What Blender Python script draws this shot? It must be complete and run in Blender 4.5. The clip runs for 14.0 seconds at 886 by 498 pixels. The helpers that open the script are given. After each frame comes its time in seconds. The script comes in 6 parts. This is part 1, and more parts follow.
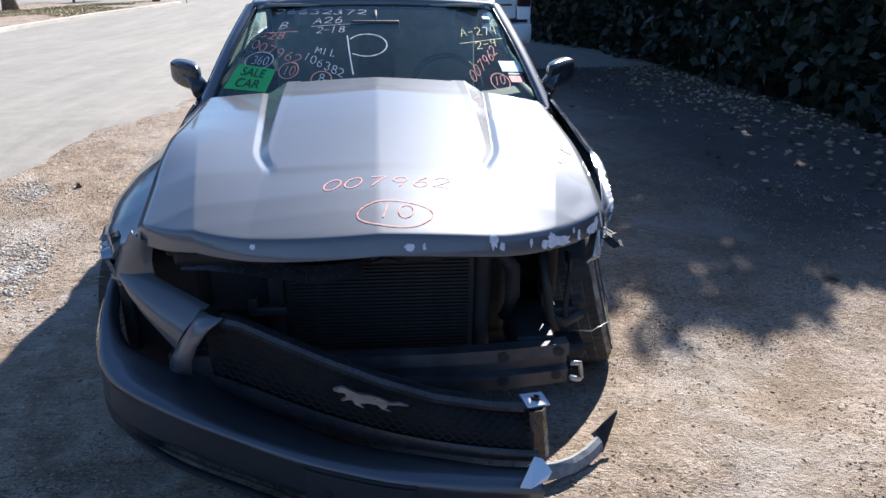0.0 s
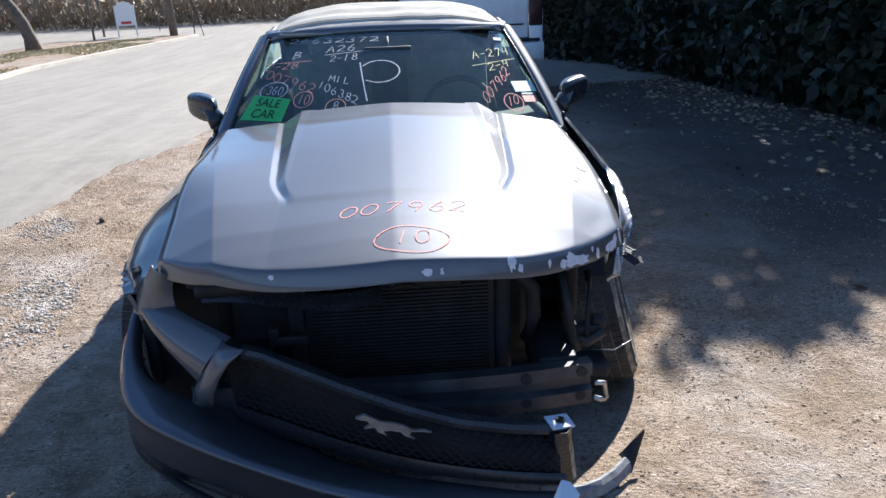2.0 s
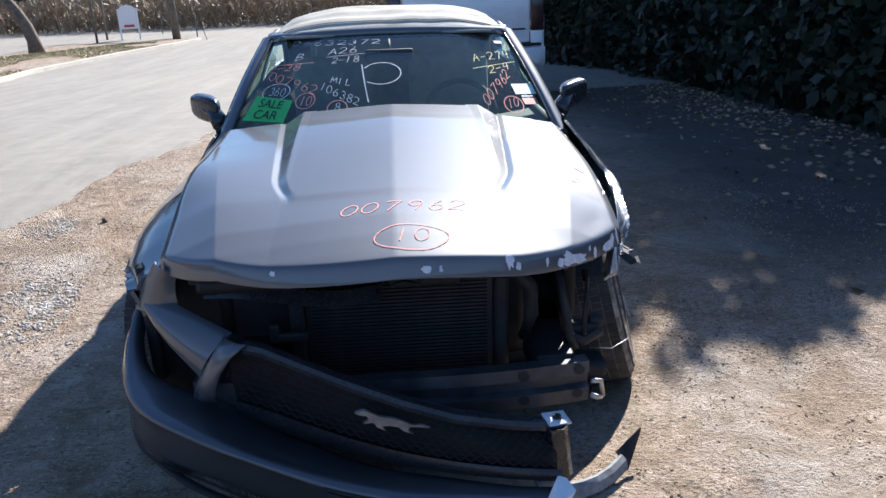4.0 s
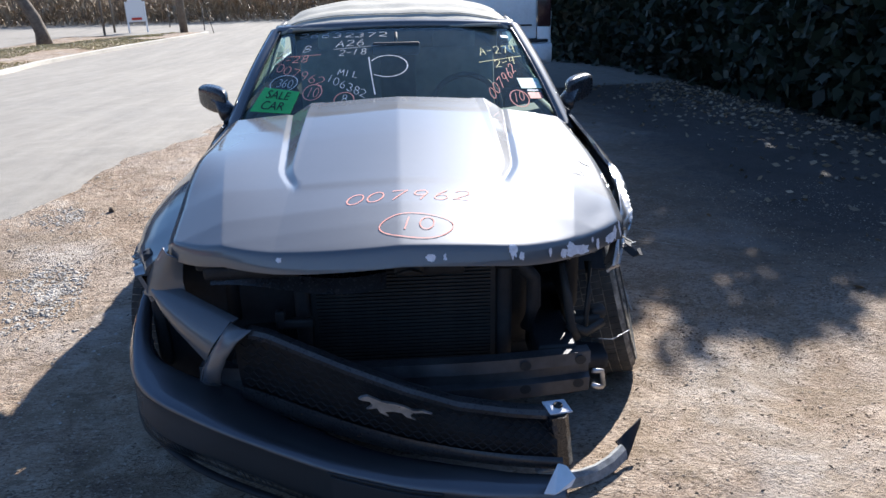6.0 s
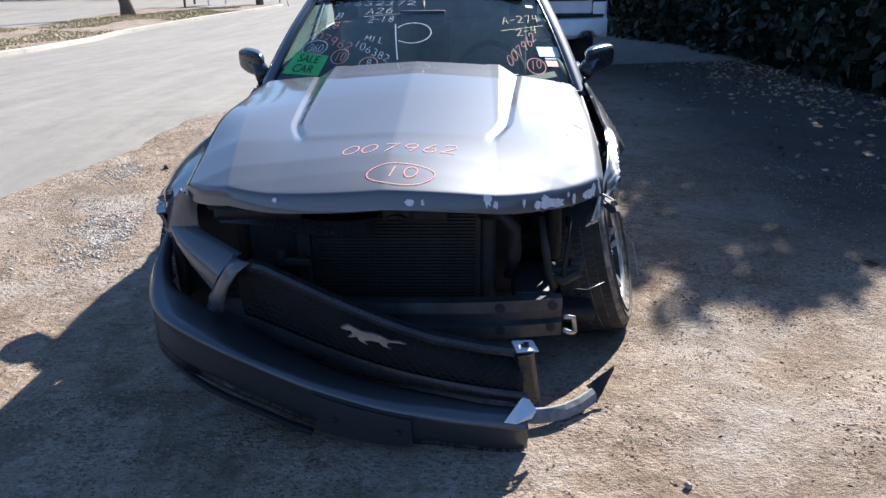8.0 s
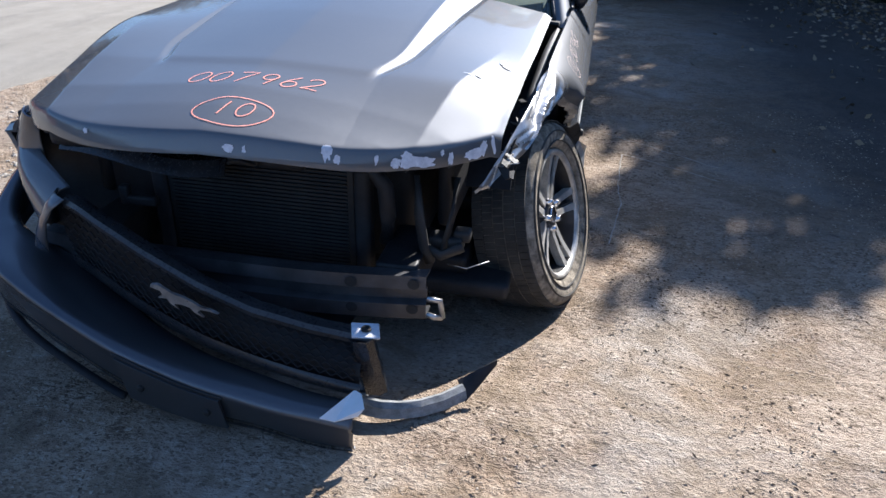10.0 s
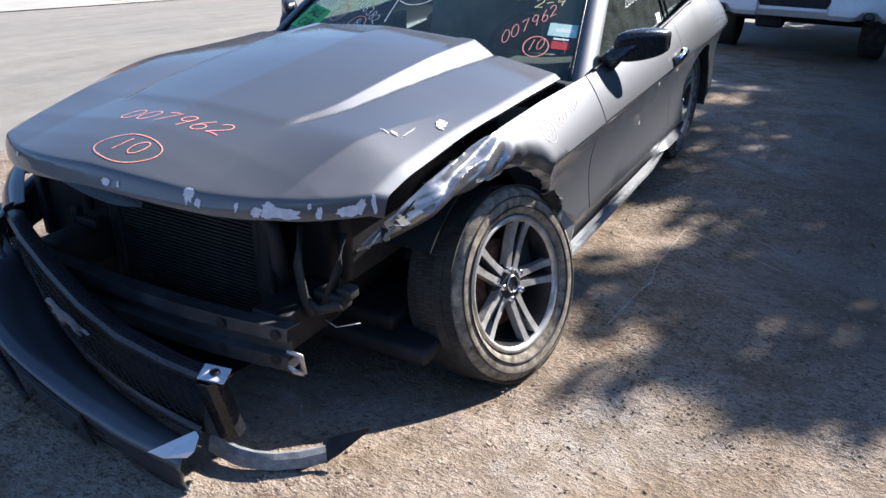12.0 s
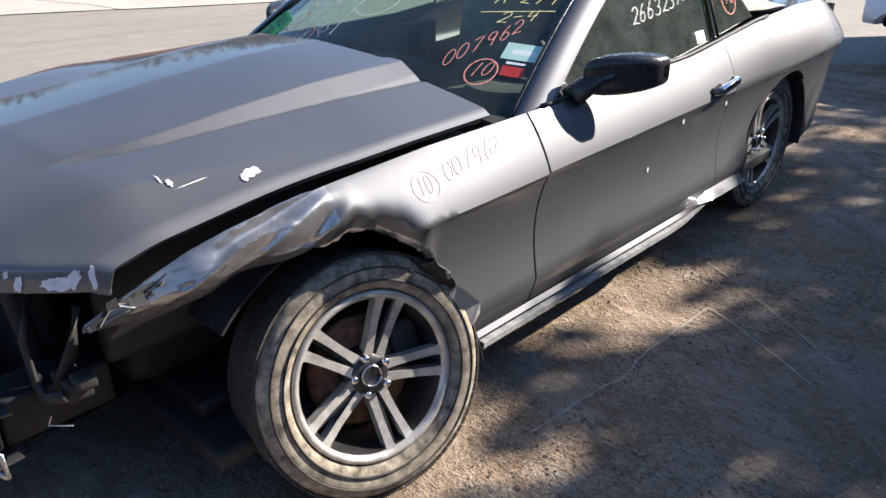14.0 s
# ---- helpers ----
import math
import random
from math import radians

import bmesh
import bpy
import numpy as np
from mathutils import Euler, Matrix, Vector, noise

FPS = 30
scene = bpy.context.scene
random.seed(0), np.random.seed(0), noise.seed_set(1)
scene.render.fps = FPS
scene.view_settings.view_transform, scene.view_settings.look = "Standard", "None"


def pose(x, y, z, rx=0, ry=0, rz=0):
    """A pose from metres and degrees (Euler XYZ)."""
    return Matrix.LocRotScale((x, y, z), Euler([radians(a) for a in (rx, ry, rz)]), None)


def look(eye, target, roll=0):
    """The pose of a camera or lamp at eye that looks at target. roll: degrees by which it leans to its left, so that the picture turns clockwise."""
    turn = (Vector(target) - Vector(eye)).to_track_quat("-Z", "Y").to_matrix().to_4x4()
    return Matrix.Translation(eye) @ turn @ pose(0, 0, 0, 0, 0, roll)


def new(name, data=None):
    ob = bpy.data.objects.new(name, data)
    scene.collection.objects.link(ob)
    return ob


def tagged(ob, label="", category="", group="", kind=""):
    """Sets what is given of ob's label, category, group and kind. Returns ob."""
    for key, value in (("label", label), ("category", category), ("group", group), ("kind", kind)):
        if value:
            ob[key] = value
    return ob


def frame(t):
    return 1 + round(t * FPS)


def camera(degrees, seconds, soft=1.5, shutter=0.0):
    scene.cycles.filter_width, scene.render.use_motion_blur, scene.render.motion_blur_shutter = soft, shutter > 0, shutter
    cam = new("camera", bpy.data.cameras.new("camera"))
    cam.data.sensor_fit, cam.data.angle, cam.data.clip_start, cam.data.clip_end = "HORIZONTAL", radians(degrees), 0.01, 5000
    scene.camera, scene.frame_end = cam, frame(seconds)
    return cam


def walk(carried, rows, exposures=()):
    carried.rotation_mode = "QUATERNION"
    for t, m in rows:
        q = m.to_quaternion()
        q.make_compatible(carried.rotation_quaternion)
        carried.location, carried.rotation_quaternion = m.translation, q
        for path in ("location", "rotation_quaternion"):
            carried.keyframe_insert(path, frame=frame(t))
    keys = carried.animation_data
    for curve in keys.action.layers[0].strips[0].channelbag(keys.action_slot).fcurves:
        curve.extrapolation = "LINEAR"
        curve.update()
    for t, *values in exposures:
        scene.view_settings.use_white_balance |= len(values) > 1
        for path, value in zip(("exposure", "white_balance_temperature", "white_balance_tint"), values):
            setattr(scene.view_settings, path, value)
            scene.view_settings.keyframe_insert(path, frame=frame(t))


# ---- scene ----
cam = camera(60.0, 14.0)
PATH = [
    (0, (0.009, -2.827, 1.606), (0.166, -0.981, 0.853), 0.5),
    (0.5, (0.004, -2.82, 1.605), (0.137, -0.97, 0.857), 0.5),
    (1, (0.0, -2.8, 1.602), (0.119, -0.952, 0.845), -0.0),
    (1.5, (0.016, -2.82, 1.615), (0.122, -0.95, 0.914), -0.7),
    (2, (0.021, -2.818, 1.614), (0.124, -0.949, 0.91), -2.2),
    (2.5, (0.024, -2.814, 1.613), (0.128, -0.95, 0.894), -1.8),
    (3, (0.026, -2.819, 1.615), (0.13, -0.951, 0.909), -1.9),
    (3.2, (0.029, -2.825, 1.616), (0.132, -0.957, 0.909), -2.0),
    (5.3, (0.012, -2.878, 1.586), (0.122, -0.994, 0.924), -1.3),
    (5.5, (0.021, -2.876, 1.598), (0.143, -1.004, 0.904), -1.2),
    (6, (0.021, -2.885, 1.595), (0.111, -1.014, 0.895), -1.3),
    (6.5, (0.005, -2.854, 1.557), (0.008, -1.002, 0.801), -2.2),
    (7, (-0.057, -2.868, 1.535), (0.11, -1.074, 0.666), 1.6),
    (7.5, (0.015, -2.925, 1.543), (0.094, -1.107, 0.713), -0.6),
    (7.7, (0.135, -2.996, 1.555), (0.103, -1.149, 0.788), -2.0),
    (8, (0.281, -3.112, 1.573), (0.195, -1.26, 0.823), -1.0),
    (8.2, (0.326, -3.102, 1.564), (0.225, -1.262, 0.788), -1.6),
    (8.5, (0.41, -3.06, 1.51), (0.294, -1.245, 0.678), 0.3),
    (8.7, (0.470, -2.965, 1.487), (0.373, -1.165, 0.606), 0.9),
    (10.8, (1.284, -2.493, 1.547), (0.758, -0.812, 0.599), 2.4),
    (11, (1.37, -2.466, 1.549), (0.802, -0.784, 0.628), 2.9),
    (11.5, (1.657, -2.423, 1.582), (0.891, -0.784, 0.728), 1.4),
    (12, (1.782, -2.186, 1.551), (0.917, -0.595, 0.703), 0.7),
    (12.5, (1.884, -1.915, 1.556), (0.953, -0.341, 0.747), 0.4),
    (13, (2.162, -1.689, 1.599), (0.998, -0.238, 0.864), 0.7),
    (13.5, (2.249, -1.452, 1.557), (1.02, -0.076, 0.786), -1.9),
    (14, (2.205, -1.129, 1.513), (0.969, 0.194, 0.665), -0.1),
]
walk(cam, [(t, look(eye, target, roll)) for t, eye, target, roll in PATH], ((0, 1.37, 6330, 10), (6, 1.36, 6330, 10), (7, 1.31, 6330, 10), (8.5, 1.36, 6330, 10), (11, 1.44, 6330, 10), (12, 1.44, 6400, 11), (12.5, 1.47, 6600, 11), (13, 1.48, 7000, 12), (13.5, 1.40, 7000, 12), (14, 1.42, 7000, 12)))

# ---- light ----
SUN_TO = Vector((0.41, 0.91, 0.60)).normalized()      # the way towards the sun
world = bpy.data.worlds.new("sky")
scene.world = world
world.use_nodes = True
wn = world.node_tree
sky = wn.nodes.new("ShaderNodeTexSky")
sky.sky_type, sky.sun_disc = "NISHITA", False
sky.sun_elevation = math.asin(SUN_TO.z)
sky.sun_rotation = math.atan2(SUN_TO.x, SUN_TO.y)
sky.altitude, sky.air_density, sky.dust_density, sky.ozone_density = 500, 0.9, 0.15, 5.5
wn.nodes["Background"].inputs["Strength"].default_value = 0.095
wn.links.new(sky.outputs["Color"], wn.nodes["Background"].inputs["Color"])
sun_data = bpy.data.lights.new("sun", "SUN")
sun_data.energy, sun_data.angle, sun_data.color = 5.0, radians(0.55), (1.0, 0.955, 0.905)
sun = new("sun", sun_data)
sun.matrix_world = look(SUN_TO * 50, (0, 0, 0))


# ---- materials ----
def ramp(nt, fac, stops):
    node = nt.nodes.new("ShaderNodeValToRGB")
    nt.links.new(fac, node.inputs["Fac"])
    while len(node.color_ramp.elements) < len(stops):
        node.color_ramp.elements.new(0.5)
    for e, (p, c) in zip(node.color_ramp.elements, stops):
        e.position, e.color = p, (*c, 1)
    return node.outputs["Color"]


def noise_tex(nt, scale, detail=5.0, rough=0.6, coord="Object", stretch=None, distort=0.0):
    tc = nt.nodes.new("ShaderNodeTexCoord")
    out = tc.outputs[coord]
    if stretch:
        mp = nt.nodes.new("ShaderNodeMapping")
        mp.inputs["Scale"].default_value = stretch
        nt.links.new(out, mp.inputs["Vector"])
        out = mp.outputs["Vector"]
    n = nt.nodes.new("ShaderNodeTexNoise")
    n.inputs["Scale"].default_value, n.inputs["Detail"].default_value = scale, detail
    n.inputs["Roughness"].default_value, n.inputs["Distortion"].default_value = rough, distort
    nt.links.new(out, n.inputs["Vector"])
    return n.outputs["Fac"]


def mix(nt, fac, a, b, mode="MIX"):
    m = nt.nodes.new("ShaderNodeMix")
    m.data_type, m.blend_type = "RGBA", mode
    for sock, val in ((m.inputs[0], fac), (m.inputs[6], a), (m.inputs[7], b)):
        if isinstance(val, (int, float)):
            sock.default_value = val
        elif isinstance(val, tuple):
            sock.default_value = (*val, 1)
        else:
            nt.links.new(val, sock)
    return m.outputs[2]


def remap(nt, fac, lo, hi, a=0.0, b=1.0):
    m = nt.nodes.new("ShaderNodeMapRange")
    for i, v in enumerate((lo, hi, a, b)):
        m.inputs[i + 1].default_value = v
    nt.links.new(fac, m.inputs[0])
    return m.outputs[0]


def bump(nt, bsdf, height, strength, distance=0.01):
    b = nt.nodes.new("ShaderNodeBump")
    b.inputs["Strength"].default_value, b.inputs["Distance"].default_value = strength, distance
    nt.links.new(height, b.inputs["Height"])
    nt.links.new(b.outputs["Normal"], bsdf.inputs["Normal"])


def material(name):
    m = bpy.data.materials.new(name)
    m.use_nodes = True
    return m, m.node_tree, m.node_tree.nodes["Principled BSDF"]


def simple(name, dark, light, rough=0.6, metal=0.0, scale=12.0, relief=0.0, coat=0.0, rough_var=0.12, fine=0.0, shine=0.5):
    """Colour between two tones at a broad and a fine scale, with uneven gloss."""
    m, nt, b = material(name)
    broad, small = noise_tex(nt, scale), noise_tex(nt, scale * 9, 4, 0.7)
    col = ramp(nt, broad, ((0.32, dark), (0.68, light)))
    if fine:
        col = mix(nt, remap(nt, small, 0.45, 0.75, 0, fine), col, tuple(0.55 * c for c in dark))
    nt.links.new(col, b.inputs["Base Color"])
    nt.links.new(remap(nt, small, 0.3, 0.7, rough - rough_var, rough + rough_var), b.inputs["Roughness"])
    b.inputs["Metallic"].default_value = metal
    b.inputs["Specular IOR Level"].default_value = shine
    b.inputs["Coat Weight"].default_value = coat
    b.inputs["Coat Roughness"].default_value = 0.08
    if relief:
        bump(nt, b, small, relief, 0.004)
    return m


def paint_material(name, tint, dusty, rough):
    """Metallic flake under a clear coat, with a thin uneven film of dust."""
    m = bpy.data.materials.new(name)
    m.use_nodes = True
    nt = m.node_tree
    nt.nodes.remove(nt.nodes["Principled BSDF"])
    flake, dust, blot = noise_tex(nt, 900, 2, 0.5), noise_tex(nt, 1.6, 4, 0.5), noise_tex(nt, 60, 4, 0.6)
    metal, wide, coat, film = (nt.nodes.new("ShaderNodeBsdf" + k) for k in ("Glossy", "Glossy", "Glossy", "Diffuse"))
    wide.inputs["Color"].default_value, wide.inputs["Roughness"].default_value = (*tint, 1), rough + 0.21
    both = nt.nodes.new("ShaderNodeMixShader")
    both.inputs[0].default_value = 0.74
    metal.distribution = "BECKMANN"
    nt.links.new(mix(nt, remap(nt, flake, 0.35, 0.7, 0, 0.4), tuple(0.88 * c for c in tint), tuple(1.3 * c for c in tint)), metal.inputs["Color"])
    nt.links.new(remap(nt, blot, 0.3, 0.75, rough - 0.015, rough + 0.02), metal.inputs["Roughness"])
    nt.links.new(remap(nt, dust, 0.35, 0.7, 0.05, 0.13), coat.inputs["Roughness"])
    film.inputs["Color"].default_value = (0.34, 0.33, 0.31, 1)
    layer = nt.nodes.new("ShaderNodeMath")
    layer.operation = "MULTIPLY"
    nt.links.new(remap(nt, dust, 0.35, 0.7, 0.25 * dusty, dusty), layer.inputs[0])
    nt.links.new(remap(nt, blot, 0.35, 0.7, 0.8, 1.15), layer.inputs[1])
    under, over, fr = nt.nodes.new("ShaderNodeMixShader"), nt.nodes.new("ShaderNodeMixShader"), nt.nodes.new("ShaderNodeFresnel")
    fr.inputs["IOR"].default_value = 1.5
    for src, dst in ((metal.outputs[0], both.inputs[1]), (wide.outputs[0], both.inputs[2]), (layer.outputs[0], under.inputs[0]), (both.outputs[0], under.inputs[1]), (film.outputs[0], under.inputs[2]), (fr.outputs[0], over.inputs[0]),
                     (under.outputs[0], over.inputs[1]), (coat.outputs[0], over.inputs[2]), (over.outputs[0], nt.nodes["Material Output"].inputs["Surface"])):
        nt.links.new(src, dst)
    return m


PAINT = paint_material("grey_metallic_paint", (0.158, 0.163, 0.174), 0.09, 0.52)
# the same grey paint, darkened for the shade on the hanging bumper
SHADEPAINT = paint_material("shaded_bumper_paint", (0.118, 0.123, 0.138), 0.04, 0.42)
BARE = simple("torn_bare_metal", (0.32, 0.32, 0.33), (0.62, 0.62, 0.63), 0.36, 0.9, 20, 0.2)
# lighter than the fender paint, to carry the glints on the crushed part
GLINTMETAL = simple("glint_bright_metal", (0.26, 0.26, 0.265), (0.50, 0.495, 0.49), 0.32, 0.8, 7, 0.08, rough_var=0.08)
PRIMER = simple("chipped_primer", (0.52, 0.52, 0.56), (0.74, 0.74, 0.77), 0.7, 0, 60, 0.2)
BLACK = simple("black_plastic", (0.012, 0.012, 0.014), (0.028, 0.028, 0.03), 0.6, 0, 14, 0.15, shine=0.3)
GRILLE = simple("black_grille_plastic", (0.008, 0.008, 0.009), (0.016, 0.016, 0.018), 0.55, 0, 14, 0.1, shine=0.3)
SURROUND = simple("satin_dark_surround", (0.018, 0.018, 0.02), (0.034, 0.034, 0.036), 0.32, 0.0, 12, 0.04)
GLOSSBLACK = simple("glossy_black_trim", (0.010, 0.010, 0.012), (0.02, 0.02, 0.022), 0.22, 0, 14, 0)
MIRROR_CAP = simple("satin_black_mirror_shell", (0.014, 0.015, 0.018), (0.03, 0.03, 0.034), 0.27, 0, 10, 0.02)
DARKMETAL = simple("dark_dusty_steel", (0.014, 0.014, 0.015), (0.036, 0.034, 0.032), 0.6, 0.0, 12, 0.2, shine=0.3)
BEAM = simple("scuffed_black_steel", (0.034, 0.034, 0.037), (0.085, 0.085, 0.09), 0.42, 0.3, 9, 0.12, shine=0.5)
RUST = simple("rusty_brake_disc", (0.10, 0.045, 0.025), (0.30, 0.14, 0.08), 0.75, 0.2, 30, 0.3)
CHROME = simple("bright_metal", (0.62, 0.62, 0.64), (0.80, 0.80, 0.82), 0.2, 1.0, 20, 0)
ALLOY = simple("machined_alloy", (0.34, 0.325, 0.30), (0.64, 0.62, 0.58), 0.38, 0.45, 18, 0.08, fine=0.5)
ALLOY_DARK = simple("dark_painted_alloy", (0.014, 0.014, 0.016), (0.03, 0.03, 0.032), 0.42, 0.2, 20, 0.05)
TYRE = simple("dusty_tyre_rubber", (0.022, 0.021, 0.02), (0.075, 0.068, 0.058), 0.85, 0, 16, 0.25)
SIDEWALL = simple("mud_stained_sidewall", (0.085, 0.075, 0.06), (0.44, 0.38, 0.30), 0.95, 0, 26, 0.5, fine=0.6, shine=0.15)
CLOTH = simple("tan_canvas", (0.33, 0.31, 0.26), (0.45, 0.425, 0.36), 0.9, 0, 6, 0.35)
INTERIOR = simple("charcoal_interior", (0.03, 0.03, 0.032), (0.06, 0.06, 0.06), 0.7, 0, 20, 0.1)
SEAT = simple("stone_grey_upholstery", (0.20, 0.20, 0.18), (0.28, 0.28, 0.25), 0.75, 0, 14, 0.2)
RED = simple("red_plastic", (0.45, 0.03, 0.025), (0.55, 0.05, 0.04), 0.4, 0, 10)
WHITE = simple("white_vehicle_paint", (0.66, 0.66, 0.66), (0.78, 0.78, 0.78), 0.3, 0, 4, 0, 0.6)
NAVY = simple("dark_vehicle_paint", (0.018, 0.02, 0.03), (0.03, 0.032, 0.045), 0.3, 0.2, 4, 0, 0.6)
SILVERCAR = simple("silver_vehicle_paint", (0.45, 0.47, 0.5), (0.55, 0.57, 0.6), 0.3, 0.5, 4, 0, 0.6)
STRIP = simple("scuffed_grey_plastic_strip", (0.16, 0.165, 0.165), (0.36, 0.37, 0.37), 0.8, 0, 26, 0.35, fine=0.4)
GREEN = simple("green_card", (0.03, 0.42, 0.09), (0.05, 0.50, 0.12), 0.6, 0, 10)
MINT = simple("mint_paper_sticker", (0.38, 0.62, 0.52), (0.48, 0.70, 0.60), 0.6, 0, 40)
WHITEPAPER = simple("white_paper", (0.72, 0.73, 0.72), (0.8, 0.8, 0.8), 0.7, 0, 20)
INK = simple("black_ink", (0.012, 0.012, 0.012), (0.02, 0.02, 0.02), 0.7, 0, 20)
REDCHALK = simple("red_paint_marker", (0.80, 0.27, 0.20), (0.90, 0.38, 0.31), 0.8, 0, 90)
WHITECHALK = simple("white_paint_marker", (0.55, 0.55, 0.54), (0.70, 0.70, 0.68), 0.8, 0, 90)
# red marker with the glare on the fender mixed into its colour
GLARECHALK = simple("glare_paled_red_marker", (0.50, 0.38, 0.36), (0.58, 0.44, 0.41), 0.8, 0, 90)
YELLOWCHALK = simple("yellow_paint_marker", (0.78, 0.70, 0.30), (0.85, 0.78, 0.40), 0.8, 0, 90)
CONCRETE = simple("pale_concrete", (0.36, 0.335, 0.29), (0.47, 0.44, 0.385), 0.9, 0, 1.3, 0.3, fine=0.35)
BRICK = simple("red_brick", (0.24, 0.10, 0.07), (0.34, 0.15, 0.10), 0.9, 0, 3, 0.3)
BARK = simple("grey_brown_bark", (0.09, 0.07, 0.055), (0.17, 0.14, 0.11), 0.95, 0, 7, 0.8)
POLEWOOD = simple("weathered_pole_wood", (0.10, 0.085, 0.07), (0.18, 0.155, 0.13), 0.95, 0, 5, 0.5)


def leaf_material(name, a, b_):
    m, nt, b = material(name)
    info = nt.nodes.new("ShaderNodeNewGeometry")
    nt.links.new(ramp(nt, info.outputs["Random Per Island"], ((0.0, a), (1.0, b_))), b.inputs["Base Color"])
    b.inputs["Roughness"].default_value = 0.6
    return m


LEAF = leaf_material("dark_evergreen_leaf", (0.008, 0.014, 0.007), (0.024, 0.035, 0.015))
BRUSH = leaf_material("dry_brush", (0.17, 0.12, 0.075), (0.36, 0.27, 0.17))
DRYGRASS = leaf_material("dry_lawn_grass", (0.22, 0.19, 0.07), (0.42, 0.36, 0.17))
WOODS = leaf_material("bare_woods", (0.035, 0.032, 0.026), (0.085, 0.075, 0.06))


def glass_material(name, tint, gloss, dust):
    m = bpy.data.materials.new(name)
    m.use_nodes = True
    nt = m.node_tree
    nt.nodes.remove(nt.nodes["Principled BSDF"])
    tr, gl, mx, fr = (nt.nodes.new("ShaderNode" + k) for k in ("BsdfTransparent", "BsdfGlossy", "MixShader", "Fresnel"))
    tr.inputs["Color"].default_value = (*tint, 1)
    gl.inputs["Roughness"].default_value = 0.015
    gl.inputs["Color"].default_value = (0.9, 1.0, 0.95, 1)
    fr.inputs["IOR"].default_value = gloss
    nt.links.new(fr.outputs[0], mx.inputs[0])
    nt.links.new(tr.outputs[0], mx.inputs[1])
    nt.links.new(gl.outputs[0], mx.inputs[2])
    # thin uneven dust film outside; its green tint stands in for reflections
    df, film = nt.nodes.new("ShaderNodeBsdfDiffuse"), nt.nodes.new("ShaderNodeMixShader")
    df.inputs["Color"].default_value = (0.36, 0.42, 0.38, 1)
    nt.links.new(remap(nt, noise_tex(nt, 5, 6, 0.7), 0.35, 0.75, dust * 0.3, dust), film.inputs[0])
    nt.links.new(mx.outputs[0], film.inputs[1])
    nt.links.new(df.outputs[0], film.inputs[2])
    nt.links.new(film.outputs[0], nt.nodes["Material Output"].inputs["Surface"])
    return m


GLASS = glass_material("tinted_windscreen_glass", (0.68, 0.84, 0.76), 1.5, 0.09)
SIDEGLASS = glass_material("green_side_glass", (0.62, 0.78, 0.68), 1.8, 0.16)


